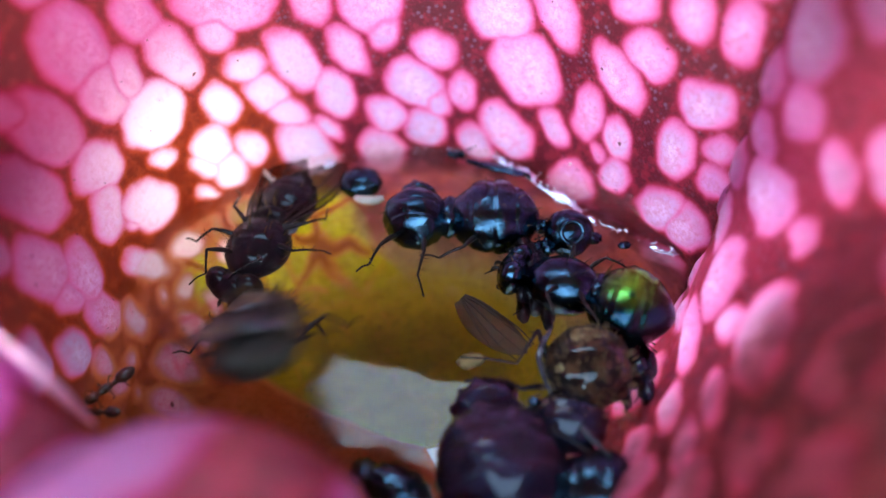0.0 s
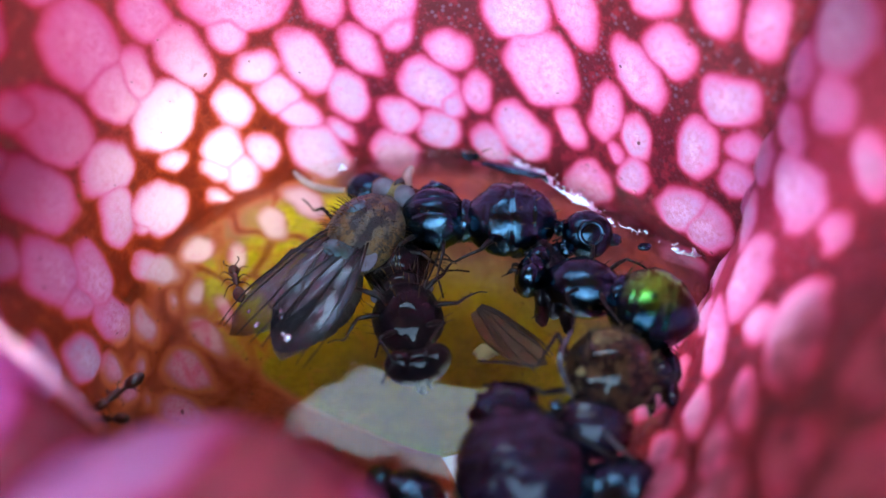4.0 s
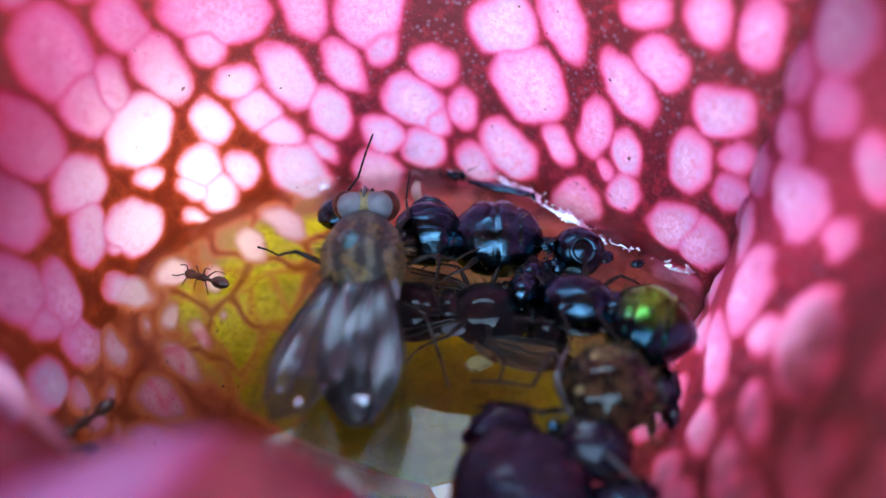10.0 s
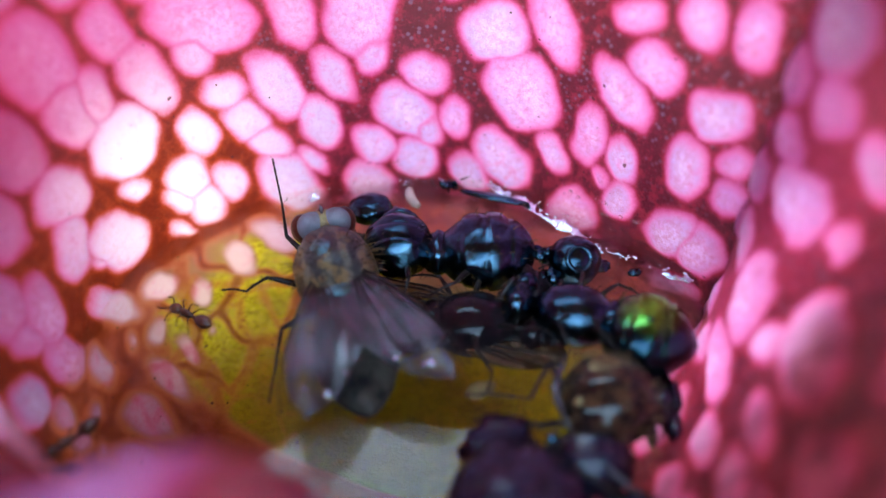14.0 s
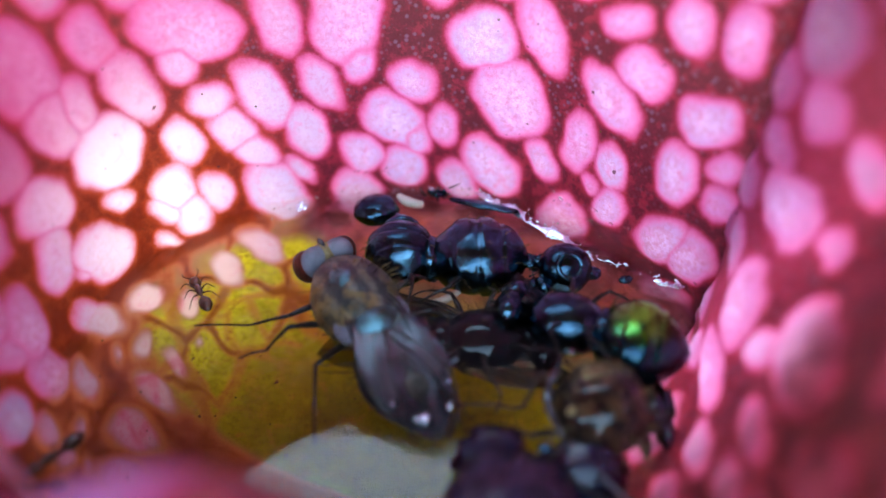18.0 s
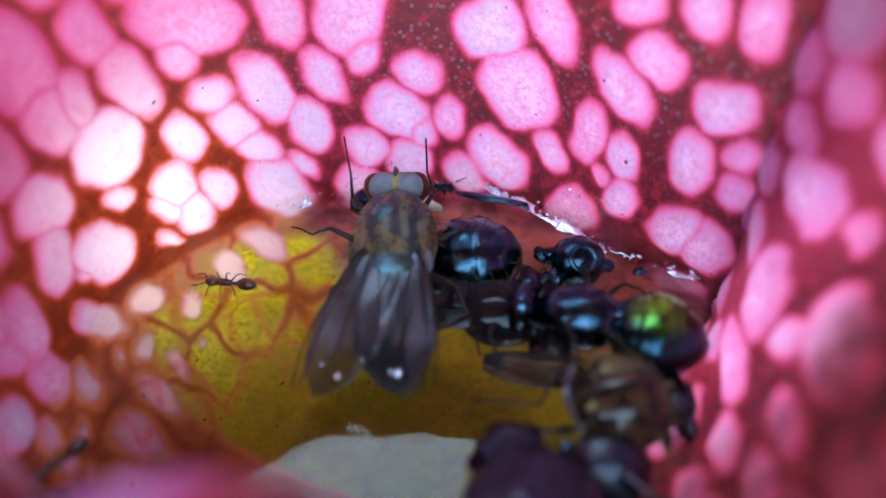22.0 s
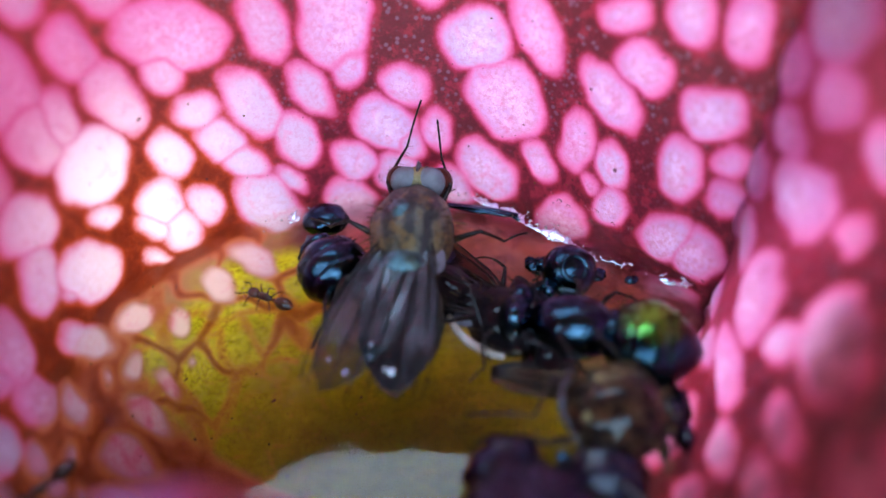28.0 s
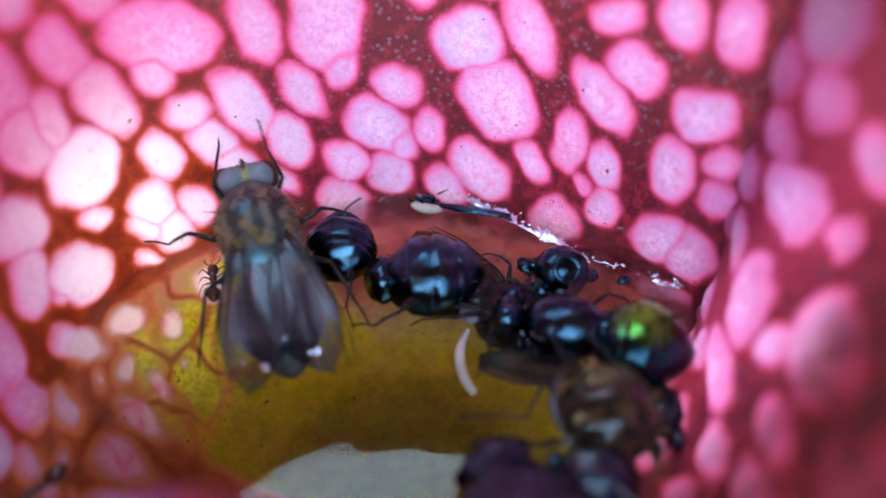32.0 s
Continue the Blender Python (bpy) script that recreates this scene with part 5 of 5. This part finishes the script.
build_flake(mm(2.2, 26.0, 0.45, -30, 0, -18), (1.5, 0.42, 0.16), "flat black wing case lying at the waterline", 1.0)
build_flake(mm(7.4, 21.6, 0.3, -20, 0, 20), (0.28, 0.22, 0.14), "small black shell flake at the waterline", 2.0)
black_seed = build_flake(mm(-4, 25.2, 0.2), (0.98, 0.84, 0.62), "small black oval beetle adrift", 4.0)
black_seed.name = "small_beetle"

shed_skin = build_flake(mm(1.2, 16.5, -0.05, 0, 0, 20), (0.55, 0.34, 0.1), "cream scrap of shed skin adrift", 6.0, M_CREAM)
build_flake(mm(0.4, 11.2, -0.05, 0, 0, 70), (0.4, 0.3, 0.1), "cream scrap of shed skin adrift", 7.0, M_CREAM)
larva = build_larva("larva", mm(0, 20, 0.1), "long white curved larva", 2.9, 0.17, 1.1)
small_larva = build_larva("small_larva", mm(-2, 25, 0.3), "short stout cream larva at the waterline", 1.3, 0.22, 1.0)
ant = build_ant("ant", mm(-8, 21, 0.1), "small dark brown ant adrift by the wall", 0.72)
dead_ant = build_ant("dead_ant", mm(-12.0, 14.4, 0.15, 10, 20, 150), "crumpled dead ant stuck to the wall", 0.75)
build_ant("dead_ant", mm(-12.0, 13.3, 0.1, -20, 40, 70), "crumpled dead ant stuck to the wall", 0.6)

loose_wing = thing("loose_wing", mm(1, 18.8, 0.1), "loose brown fly wing afloat", "insect wing")
_w = part("membrane", wing_mesh(1, 3.6, 1.5, 0.05), M_BROWN_WING, loose_wing)
wing_veins(_w, 1, 3.6, 1.5, 0.05)


def on_wall(phi, z, lift=0.0):
    r = float(radius(np.array(float(phi)), np.array(float(z)))) - lift
    return CX + r * math.cos(radians(phi)), CY + r * math.sin(radians(phi)), z


def build_drop(phi, z, r, label):
    bm = blob(bmesh.new(), (0, 0, 0), r, rough=0.12, seed=phi, segs=20, rings=14)
    ob = part("water_drop", bm, M_DROP)
    x, y, h = on_wall(phi, z, 0.12)
    ob.matrix_world = mm(x, y, h, 0, 0, phi - 90)
    return tagged(ob, label, "water drop", "water drops")


_toss = random.Random(3)
for _k in range(46):
    _p = _toss.uniform(30, 104)
    _r = _toss.uniform(0.05, 0.13)
    build_drop(_p, _toss.uniform(0.45, 1.0), (_r, _r * 0.6, _r * _toss.uniform(0.6, 1.1)), "tiny wet drop on the wall at the waterline")


# ---- what moves ----
def motions():
    walk(live_fly, [
        (0, mm(-6.80, 16.90, 0.6, -48, 0, 15)),
        (0.033, mm(-6.40, 17.20, 0.8, -44, 8, 23)),
        (0.5, mm(-6.6, 17.7, 0.9, -38, 0, 10)),
        (0.967, mm(-7.40, 18.70, 0.4, -52, -8, 7)),
        (1, mm(-7.00, 19.00, 0.6, -48, 0, 15)),
        (1.033, mm(-6.60, 19.30, 0.8, -44, 8, 23)),
        (1.5, mm(-5.5, 18.2, 1.6, -15, 0, 0)),
        (1.75, mm(-5.4, 18.1, 1.4, -12, 0, -8)),
        (1.967, mm(-6.3, 17.75, 0.9, -16, -8, -20)),
        (2, mm(-5.9, 18.05, 1.1, -12, 0, -11)),
        (2.033, mm(-5.5, 18.35, 1.3, -8, 8, -2)),
        (2.5, mm(-4.4, 20.4, 1.4, 2, 0, -30)),
        (3, mm(-4.4, 21.4, 0.8, 2, 0, -24)),
        (3.5, mm(-4.1, 21.6, 0.8, 1, 0, -26)),
        (5.5, mm(-3.8, 21.8, 0.8, 1, 0, -29)),
        (6, mm(-3.9, 21.5, 1.0, 3, 0, -32)),
        (6.5, mm(-3.9, 21.8, 0.8, 1, 0, -31)),
        (6.75, mm(-5.2, 18.0, 1.4, -20, 0, -5)),
        (6.967, mm(-6.50, 16.10, 0.4, -52, -8, 7)),
        (7, mm(-6.10, 16.40, 0.6, -48, 0, 15)),
        (7.033, mm(-5.70, 16.70, 0.8, -44, 8, 23)),
        (7.25, mm(-4.5, 17.0, 1.6, -12, 0, -20)),
        (7.5, mm(-5.9, 20.0, 0.8, 1, 0, 24)),
        (8, mm(-5.6, 19.8, 1.1, 3, 0, 24)),
        (8.5, mm(-5.0, 19.8, 1.0, 3, 0, 27)),
        (9, mm(-3.1, 20.2, 1.6, 9, 0, 2)),
        (9.5, mm(-3.2, 20.4, 1.8, 10, 0, -0)),
        (10, mm(-3.1, 19.8, 2.2, 14, 0, 1)),
        (10.5, mm(-4.0, 21.0, 1.6, 9, 0, 10)),
        (11, mm(-6.2, 21.6, 2.3, 15, 0, 21)),
        (11.5, mm(-4.3, 21.2, 2.3, 15, 0, 17)),
        (12, mm(-5.1, 21.9, 1.8, 10, 0, 21)),
        (12.5, mm(-2.9, 20.3, 1.0, 3, 0, 22)),
        (12.75, mm(-3.0, 17.5, 1.4, -18, 0, 18)),
        (12.967, mm(-3.60, 15.80, 0.4, -52, -8, 7)),
        (13, mm(-3.20, 16.10, 0.6, -48, 0, 15)),
        (13.033, mm(-2.80, 16.40, 0.8, -44, 8, 23)),
        (13.25, mm(-1.5, 17.5, 1.6, -12, 0, -15)),
        (13.5, mm(-3.8, 20.4, 1.0, 3, 0, 30)),
        (14, mm(-4.0, 20.9, 1.2, 5, 0, 16)),
        (14.5, mm(-5.3, 21.7, 2.3, 15, 0, 34)),
        (16.467, mm(-5.6, 15.2, 2.8, -0, -18, 49)),
        (16.5, mm(-4.9, 15.6, 3.1, 8, 0, 73)),
        (16.533, mm(-4.2, 16.0, 3.4, 16, 18, 97)),
        (17, mm(-4.3, 18.6, 0.9, 2, 0, 43)),
        (17.5, mm(-3.1, 19.5, 1.1, 3, 0, 36)),
        (18, mm(-2.8, 20.1, 1.0, 3, 0, 31)),
        (19, mm(-2.6, 20.1, 0.8, 1, 0, 28)),
        (20, mm(-2.9, 20.2, 0.8, 1, 0, 29)),
        (21, mm(-2.9, 20.4, 0.8, 1, 0, 27)),
        (21.5, mm(-1.8, 22.0, 2.0, 12, 0, 7)),
        (22, mm(-1.7, 22.4, 1.7, 10, 0, -1)),
        (22.5, mm(-1.0, 23.3, 1.8, 10, 0, -1)),
        (23, mm(1.0, 22.1, 0.8, 1, 0, -13)),
        (23.5, mm(1.5, 21.3, 0.8, 2, 0, -21)),
        (24, mm(-0.9, 23.7, 2.0, 12, 0, -12)),
        (24.5, mm(-1.1, 23.8, 1.9, 11, 0, -6)),
        (25, mm(-0.9, 23.1, 1.9, 11, 0, -6)),
        (25.5, mm(-0.7, 23.2, 1.9, 11, 0, -6)),
        (27.5, mm(-0.6, 23.2, 2.1, 13, 0, -8)),
        (28, mm(-0.7, 22.8, 2.1, 13, 0, -9)),
        (29, mm(-0.6, 22.7, 1.7, 10, 0, -9)),
        (29.2, mm(0.6, 23.6, 1.4, 6, 0, -20)),
        (29.5, mm(1.1, 23.2, 0.8, 1, 0, -22)),
        (30, mm(0.1, 22.3, 1.6, 8, 0, -18)),
        (30.2, mm(-0.8, 23.1, 1.9, 11, 0, -15)),
        (30.4, mm(-3.1, 22.4, 2.2, 14, 0, -3)),
        (30.7, mm(-4.1, 23.0, 1.9, 11, 0, 2)),
        (31, mm(-3.7, 22.6, 2.2, 14, 0, 1)),
        (31.2, mm(-4.7, 22.6, 0.9, 2, 0, -4)),
        (31.4, mm(-4.3, 23.8, 1.2, 5, 0, -2)),
        (31.6, mm(-4.5, 24.0, 1.2, 5, 0, -6)),
        (31.8, mm(-5.1, 23.8, 1.7, 9, 0, 9)),
        (32, mm(-6.1, 23.5, 2.2, 14, 0, 15)),
    ])
    walk(round_body, [
        (0, mm(-1.3, 22.6, 0.7, 0, 0, 0)), (3, mm(-1.2, 22.8, 0.7, 0, 0, 0)), (6, mm(-1.0, 22.3, 0.7, 0, 0, 0)), (9, mm(-0.7, 22.9, 0.7, 0, 0, 0)),
        (13, mm(-1.8, 22.8, 0.7, 0, 0, 0)), (19, mm(-1.2, 22.9, 0.7, 0, 0, 0)), (21, mm(-1.7, 22.9, 0.7, 0, 0, 0)), (22, mm(-2.2, 22.6, 0.7, 0, 0, 10)),
        (22.5, mm(-2.4, 22.6, 0.7, 0, 0, 20)), (24, mm(-4.0, 22.8, 0.7, 0, 0, 30)), (25, mm(-3.9, 22.6, 0.7, 0, 0, 30)), (28, mm(-3.7, 22.6, 0.7, 0, 0, 30)),
        (29, mm(-3.5, 23.2, 0.7, 0, 0, 20)), (30, mm(-4.2, 22.8, 0.7, 0, 0, 20)), (30.5, mm(-3.4, 23.4, 0.7, 0, 0, 0)), (31, mm(-2.4, 22.8, 0.7, 0, 0, 0)),
        (32, mm(-3.2, 23.8, 0.7, 0, 0, 0)),
    ])
    walk(large_body, [
        (0, mm(2.0, 22.8, 0.6, 0, 0, 90)), (6, mm(2.0, 22.7, 0.6, 0, 0, 90)), (9, mm(1.9, 22.7, 0.6, 0, 0, 90)), (13, mm(1.7, 22.5, 0.6, 0, 0, 90)),
        (19, mm(1.8, 22.7, 0.6, 0, 0, 90)), (21, mm(1.6, 22.7, 0.6, 0, 0, 90)), (22, mm(1.2, 22.8, 0.2, 0, 0, 90)), (23, mm(0.9, 23.4, -0.6, 0, 0, 100)),
        (24, mm(-0.8, 24.1, -0.5, 0, 0, 100)), (25, mm(-0.7, 24.0, -0.5, 0, 0, 100)), (28, mm(-0.7, 23.6, -0.5, 0, 0, 100)), (29, mm(-0.7, 23.8, -0.5, 0, 0, 100)),
        (30, mm(-0.9, 23.5, -0.2, 0, 0, 95)), (31, mm(0.0, 22.6, 0.4, 0, 0, 90)), (32, mm(0.3, 22.1, 0.6, 0, 0, 90)),
    ])
    walk(drowned_fly, [
        (0, mm(-8.0, 21.5, -0.2, 0, 0, 165)), (0.5, mm(-7.6, 21.6, -0.2, 0, 0, 165)), (1, mm(-6.0, 21.9, -0.2, 0, 0, 190)), (1.5, mm(-5.0, 21.3, -0.2, 0, 0, 200)),
        (2, mm(-4.2, 19.9, -0.2, 0, 0, 190)), (2.5, mm(-2.3, 18.8, -0.2, 0, 0, 175)), (3, mm(-1.9, 18.4, -0.2, 0, 0, 195)), (6, mm(-2.1, 18.0, -0.2, 0, 0, 195)),
        (6.5, mm(-1.9, 18.5, -0.2, 0, 0, 200)), (7, mm(-0.2, 18.8, -0.2, 0, 0, 258)), (9, mm(1.5, 19.2, -0.2, 0, 0, 265)), (13, mm(1.5, 19.4, -0.2, 0, 0, 268)),
        (14, mm(1.1, 19.4, -0.2, 0, 0, 268)), (17, mm(1.6, 19.0, -0.2, 0, 0, 265)), (20, mm(2.0, 18.9, -0.2, 0, 0, 265)), (22, mm(2.0, 20.1, -0.2, 0, 0, 250)),
        (24, mm(1.9, 20.0, -0.2, 0, 0, 230)), (25, mm(2.6, 20.4, -0.2, 0, 0, 230)), (28, mm(2.6, 20.2, -0.2, 0, 0, 230)), (32, mm(3.1, 20.4, -0.2, 0, 0, 230)),
    ])
    walk(black_seed, [
        (0, mm(-4.0, 25.2, 0.2, 0, 0, 0)), (2, mm(-4.2, 25.1, 0.2, 0, 0, 0)), (6, mm(-4.4, 24.6, 0.2, 0, 0, 0)), (7, mm(-4.5, 24.1, 0.2, 0, 0, 0)),
        (8, mm(-4.1, 24.5, 0.2, 0, 0, 0)), (10, mm(-4.7, 24.6, 0.2, 0, 0, 0)), (11, mm(-4.8, 25.4, 0.2, 0, 0, 0)), (12, mm(-5.8, 23.0, 0.2, 0, 0, 0)),
        (12.5, mm(-5.9, 21.5, 0.2, 0, 0, 0)), (13, mm(-4.2, 25.1, 0.2, 0, 0, 0)), (14, mm(-3.1, 25.6, 0.2, 0, 0, 0)), (16.5, mm(-3.2, 25.6, 0.2, 0, 0, 0)),
        (17, mm(-4.0, 25.7, 0.2, 0, 0, 0)), (18, mm(-2.4, 26.1, 0.2, 0, 0, 0)), (20, mm(-2.1, 26.3, 0.2, 0, 0, 0)), (21, mm(-2.2, 26.4, 0.2, 0, 0, 0)),
        (24, mm(-4.2, 26.1, 0.2, 0, 0, 0)), (25, mm(-4.3, 26.2, 0.2, 0, 0, 0)), (28, mm(-4.3, 26.2, 0.2, 0, 0, 0)), (30, mm(-4.5, 26.2, 0.2, 0, 0, 0)),
        (31, mm(-6.4, 25.6, 0.2, 0, 0, 0)), (32, mm(-6.4, 25.7, 0.2, 0, 0, 0)),
    ])
    walk(larva, [
        (0, mm(-7.6, 25.0, 0.1, 0, 0, 60)), (1, mm(-6.7, 25.0, 0.1, 0, 0, 60)), (2, mm(-6.9, 24.9, 0.1, 0, 0, 60)), (6, mm(-5.4, 25.6, 0.1, 0, 0, 100)),
        (7, mm(-3.8, 24.6, 0.1, 0, 0, 170)), (8, mm(-3.1, 24.8, 0.1, 0, 0, 150)), (10, mm(-3.8, 24.4, 0.1, 0, 0, 170)), (11, mm(-3.5, 24.1, 0.1, 0, 0, 190)),
        (12, mm(-3.1, 23.3, 0.1, 0, 0, 160)), (13, mm(-4.9, 22.3, 0.1, 0, 0, 120)), (14, mm(-2.8, 23.0, 0.1, 0, 0, 120)), (16.5, mm(-0.8, 19.7, 0.1, 0, 0, 120)),
        (17, mm(-0.9, 20.3, 0.1, 0, 0, 100)), (18, mm(-0.0, 20.7, 0.1, 0, 0, 110)), (21, mm(-0.2, 20.6, 0.1, 0, 0, 110)), (24, mm(0.3, 19.9, 0.1, 0, 0, 60)),
        (25, mm(1.1, 19.5, 0.1, 0, 0, 60)), (27.5, mm(1.0, 19.4, 0.1, 0, 0, 50)), (28, mm(1.1, 19.2, 0.1, 0, 0, 40)), (29, mm(1.3, 18.2, 0.1, 0, 0, 30)),
        (30, mm(1.3, 18.2, 0.1, 0, 0, 35)), (30.5, mm(1.1, 17.5, 0.1, 0, 0, 60)), (31, mm(0.7, 17.0, 0.1, 0, 0, 110)), (31.4, mm(0.8, 17.4, 0.1, 0, 0, 100)),
        (31.6, mm(0.9, 17.7, 0.1, 0, 0, 60)), (32, mm(1.0, 18.4, 0.1, 0, 0, 0)),
    ])
    walk(small_larva, [
        (0, mm(-3.5, 24.0, 0.3, 0, 0, 90)), (1, mm(-3.4, 24.9, 0.3, 0, 0, 60)), (2, mm(-2.6, 25.6, 0.3, 0, 0, 60)), (3, mm(-2.5, 25.8, 0.3, 0, 0, 0)),
        (6, mm(-2.7, 25.2, 0.3, 0, 0, 0)), (7, mm(-2.2, 25.8, 0.3, 0, 0, 80)), (10, mm(-1.5, 25.9, 0.3, 0, 0, 10)), (12, mm(-2.3, 26.0, 0.3, 0, 0, 10)),
        (14, mm(-1.4, 26.2, 0.3, 0, 0, 20)), (17, mm(-1.0, 26.5, 0.3, 0, 0, 60)), (21, mm(-0.9, 26.3, 0.3, 0, 0, 60)), (23, mm(-0.0, 25.8, 0.3, 0, 0, 20)),
        (28, mm(0.1, 26.8, 0.3, 0, 0, 60)), (30, mm(-0.5, 26.7, 0.3, 0, 0, 80)), (31, mm(0.1, 26.5, 0.3, 0, 0, 70)), (32, mm(0.2, 26.5, 0.3, 0, 0, 70)),
    ])
    walk(ant, [
        (0, mm(-8.4, 16.6, 0.1, 0, 0, 20)), (1, mm(-8.3, 15.3, 0.1, 0, 0, 20)), (2, mm(-8.6, 16.2, 0.1, 0, 0, 30)), (3, mm(-8.8, 19.8, 0.1, 0, 0, 20)),
        (5.5, mm(-10.1, 18.9, 0.2, 0, 0, 60)), (6, mm(-10.9, 19.4, 0.1, 0, 0, 80)), (7, mm(-10.0, 19.3, 0.1, 0, 0, 60)), (8, mm(-9.8, 20.0, 0.1, 0, 0, 60)),
        (12, mm(-9.3, 21.0, 0.1, 0, 0, 80)), (14, mm(-9.4, 19.7, 0.1, 0, 0, 60)), (16.5, mm(-8.5, 19.8, 0.1, 0, 0, -40)), (17, mm(-8.6, 20.3, 0.1, 0, 0, -40)),
        (18, mm(-8.9, 21.4, 0.1, 0, 0, 30)), (20, mm(-8.6, 21.9, 0.1, 0, 0, 60)), (21, mm(-7.9, 21.6, 0.1, 0, 0, 70)), (22, mm(-8.0, 21.9, 0.1, 0, 0, 80)),
        (23, mm(-9.0, 21.1, 0.1, 0, 0, -60)), (24, mm(-8.9, 21.4, 0.1, 0, 0, -50)), (25, mm(-7.6, 22.3, 0.1, 0, 0, 85)), (27.5, mm(-6.4, 22.3, 0.1, 0, 0, 70)),
        (28, mm(-6.1, 21.8, 0.1, 0, 0, 60)), (29, mm(-6.3, 19.5, 0.1, 0, 0, -50)), (30, mm(-6.3, 20.3, 0.1, 0, 0, -80)), (31, mm(-7.1, 22.1, 0.1, 0, 0, 40)),
        (32, mm(-8.1, 22.9, 0.1, 0, 0, 10)),
    ])
    walk(loose_wing, [
        (0, mm(0.9, 19.0, 0.1, 0, 0, 45)), (3, mm(1.0, 18.7, 0.1, 0, 0, 45)), (6, mm(0.6, 18.4, 0.1, 0, 0, 45)), (7, mm(1.2, 17.8, 0.1, 0, 0, 60)),
        (14, mm(0.9, 18.6, 0.1, 0, 0, 80)), (20, mm(1.3, 18.0, 0.1, 0, 0, 80)), (23, mm(1.3, 18.0, 0.1, 0, 0, 80)), (24, mm(1.4, 17.7, 0.1, 0, 0, 85)),
        (25, mm(1.9, 18.0, 0.1, 0, 0, 85)), (28, mm(1.8, 18.0, 0.1, 0, 0, 80)), (30, mm(1.4, 18.7, 0.1, 0, 0, 80)), (32, mm(1.7, 18.6, 0.1, 0, 0, 80)),
    ])

    def swing(one, root, turns):
        """Turns a leg about its root: seconds, then degrees about x and z."""
        walk(one, [(t, mm(*root, a, 0, b)) for t, a, b in turns])

    roots = [plan[0] for plan in STANCE]
    swing(live_legs[0], roots[0], [(0, -40, 30), (1, -10, 60), (3, -50, 40), (6.5, -50, 40), (7, 0, 60), (8, -45, 30), (9, -8, -8), (10.4, -6, -8), (11, 4, 12), (12, -30, 40), (14, 6, 10), (16, -40, 60),
                                   (18, -20, 68), (21, -18, 66), (21.6, -20, 20), (22.5, 0, 22), (23, -30, 30), (24, 8, -6), (28.9, 8, -4), (29.3, -10, 20), (30.2, 0, 26), (31, -8, 36), (31.5, -20, 30), (32, 14, -4)])
    swing(live_legs[1], roots[1], [(0, -30, -30), (2, -40, -50), (6.5, -40, -50), (8, -40, -30), (9, -50, -20), (11, 4, -8), (12, -30, -20), (14, -40, -10), (18, -40, -50), (21, -40, -50), (22, -6, -6),
                                   (23, 10, -14), (24, 8, 4), (28.9, 8, 2), (30.2, 0, -12), (31, 4, -6), (31.5, -20, -20), (32, 12, -4)])
    for k, (one, root) in enumerate(zip(live_legs[2:], roots[2:])):
        side = -1 if k % 2 == 0 else 1
        beat = [(0, 12, 18), (0.5, -10, -14), (1, 14, 10), (1.6, -8, -18), (2.2, 8, 12), (3, 0, 0), (6.5, 0, 0), (6.8, 15, -20), (7.2, -10, 16), (7.6, 0, 0), (10.5, 2, 3), (11, -3, -10), (11.6, 3, 8), (12.6, 0, 0),
                (13, 14, 20), (13.4, -8, -12), (14, 0, 0), (16.5, 10, 20), (17.2, 0, -10), (21, 0, -8), (21.5, 4, 10), (23, -4, -8), (24, 0, 4), (28.9, 0, 2), (29.4, 4, 12), (30, -4, -10), (30.6, 3, 8), (31.2, -4, -10), (32, 0, 4)]
        swing(one, root, [(t, a, side * b * (1 if k < 2 else -0.7)) for t, a, b in beat])

    # wings open and fold; degrees away from the body's line
    left = [(0, 8), (0.5, 14), (1, 8), (2, 5), (3, 10), (6.5, 10), (7, 8), (7.6, 18), (9, 16), (10.4, 18), (11, 10), (12.6, 12), (13, 8), (13.6, 14), (14.5, 14), (16.5, 30), (17, -5), (21, -5),
            (21.6, 18), (22, 21), (25, 17), (29, 18), (30, 13), (30.5, 12), (32, 10)]
    right = [(0, 8), (0.5, 14), (1, 8), (2, 5), (3, 4), (6.5, 4), (7, 8), (7.6, 16), (9, 1), (10.4, 2), (11, 6), (12.6, 8), (13, 8), (13.6, 20), (14.5, 22), (16.5, 30), (17, -7), (21, -7),
             (21.6, 0), (25, -3), (29, -2), (30, 0), (30.5, 6), (32, 8)]
    # seconds, and degrees by which the wing tips dip
    DIP = ((0, 7, 7.6, 9, 12.6, 13, 13.6, 14.5, 16.5, 17, 21, 21.6, 28, 32), (4, 4, 2, -8, -8, 4, -6, -6, 4, 9, 9, 6, 6, 3))
    for side, rows in ((-1, left), (1, right)):
        walk(WINGS["live_fly", side], [(t, mm(side * 0.92, -0.85, 0.80 + (0.06 if side > 0 else 0), float(np.interp(t, *DIP)), side * 6, side * a)) for t, a in rows])

    # the shed skin drifts under the bodies near the lip
    walk(shed_skin, [(0, mm(1.2, 16.0, -0.05, 0, 0, 20)), (9, mm(1.15, 17.0, -0.05, 0, 0, 24)), (14, mm(1.3, 16.4, -0.1, 0, 0, 30)), (17.5, mm(2.2, 12.2, -2.2, 0, 0, 60)), (32, mm(2.2, 12.0, -2.3, 0, 0, 62))])


motions()
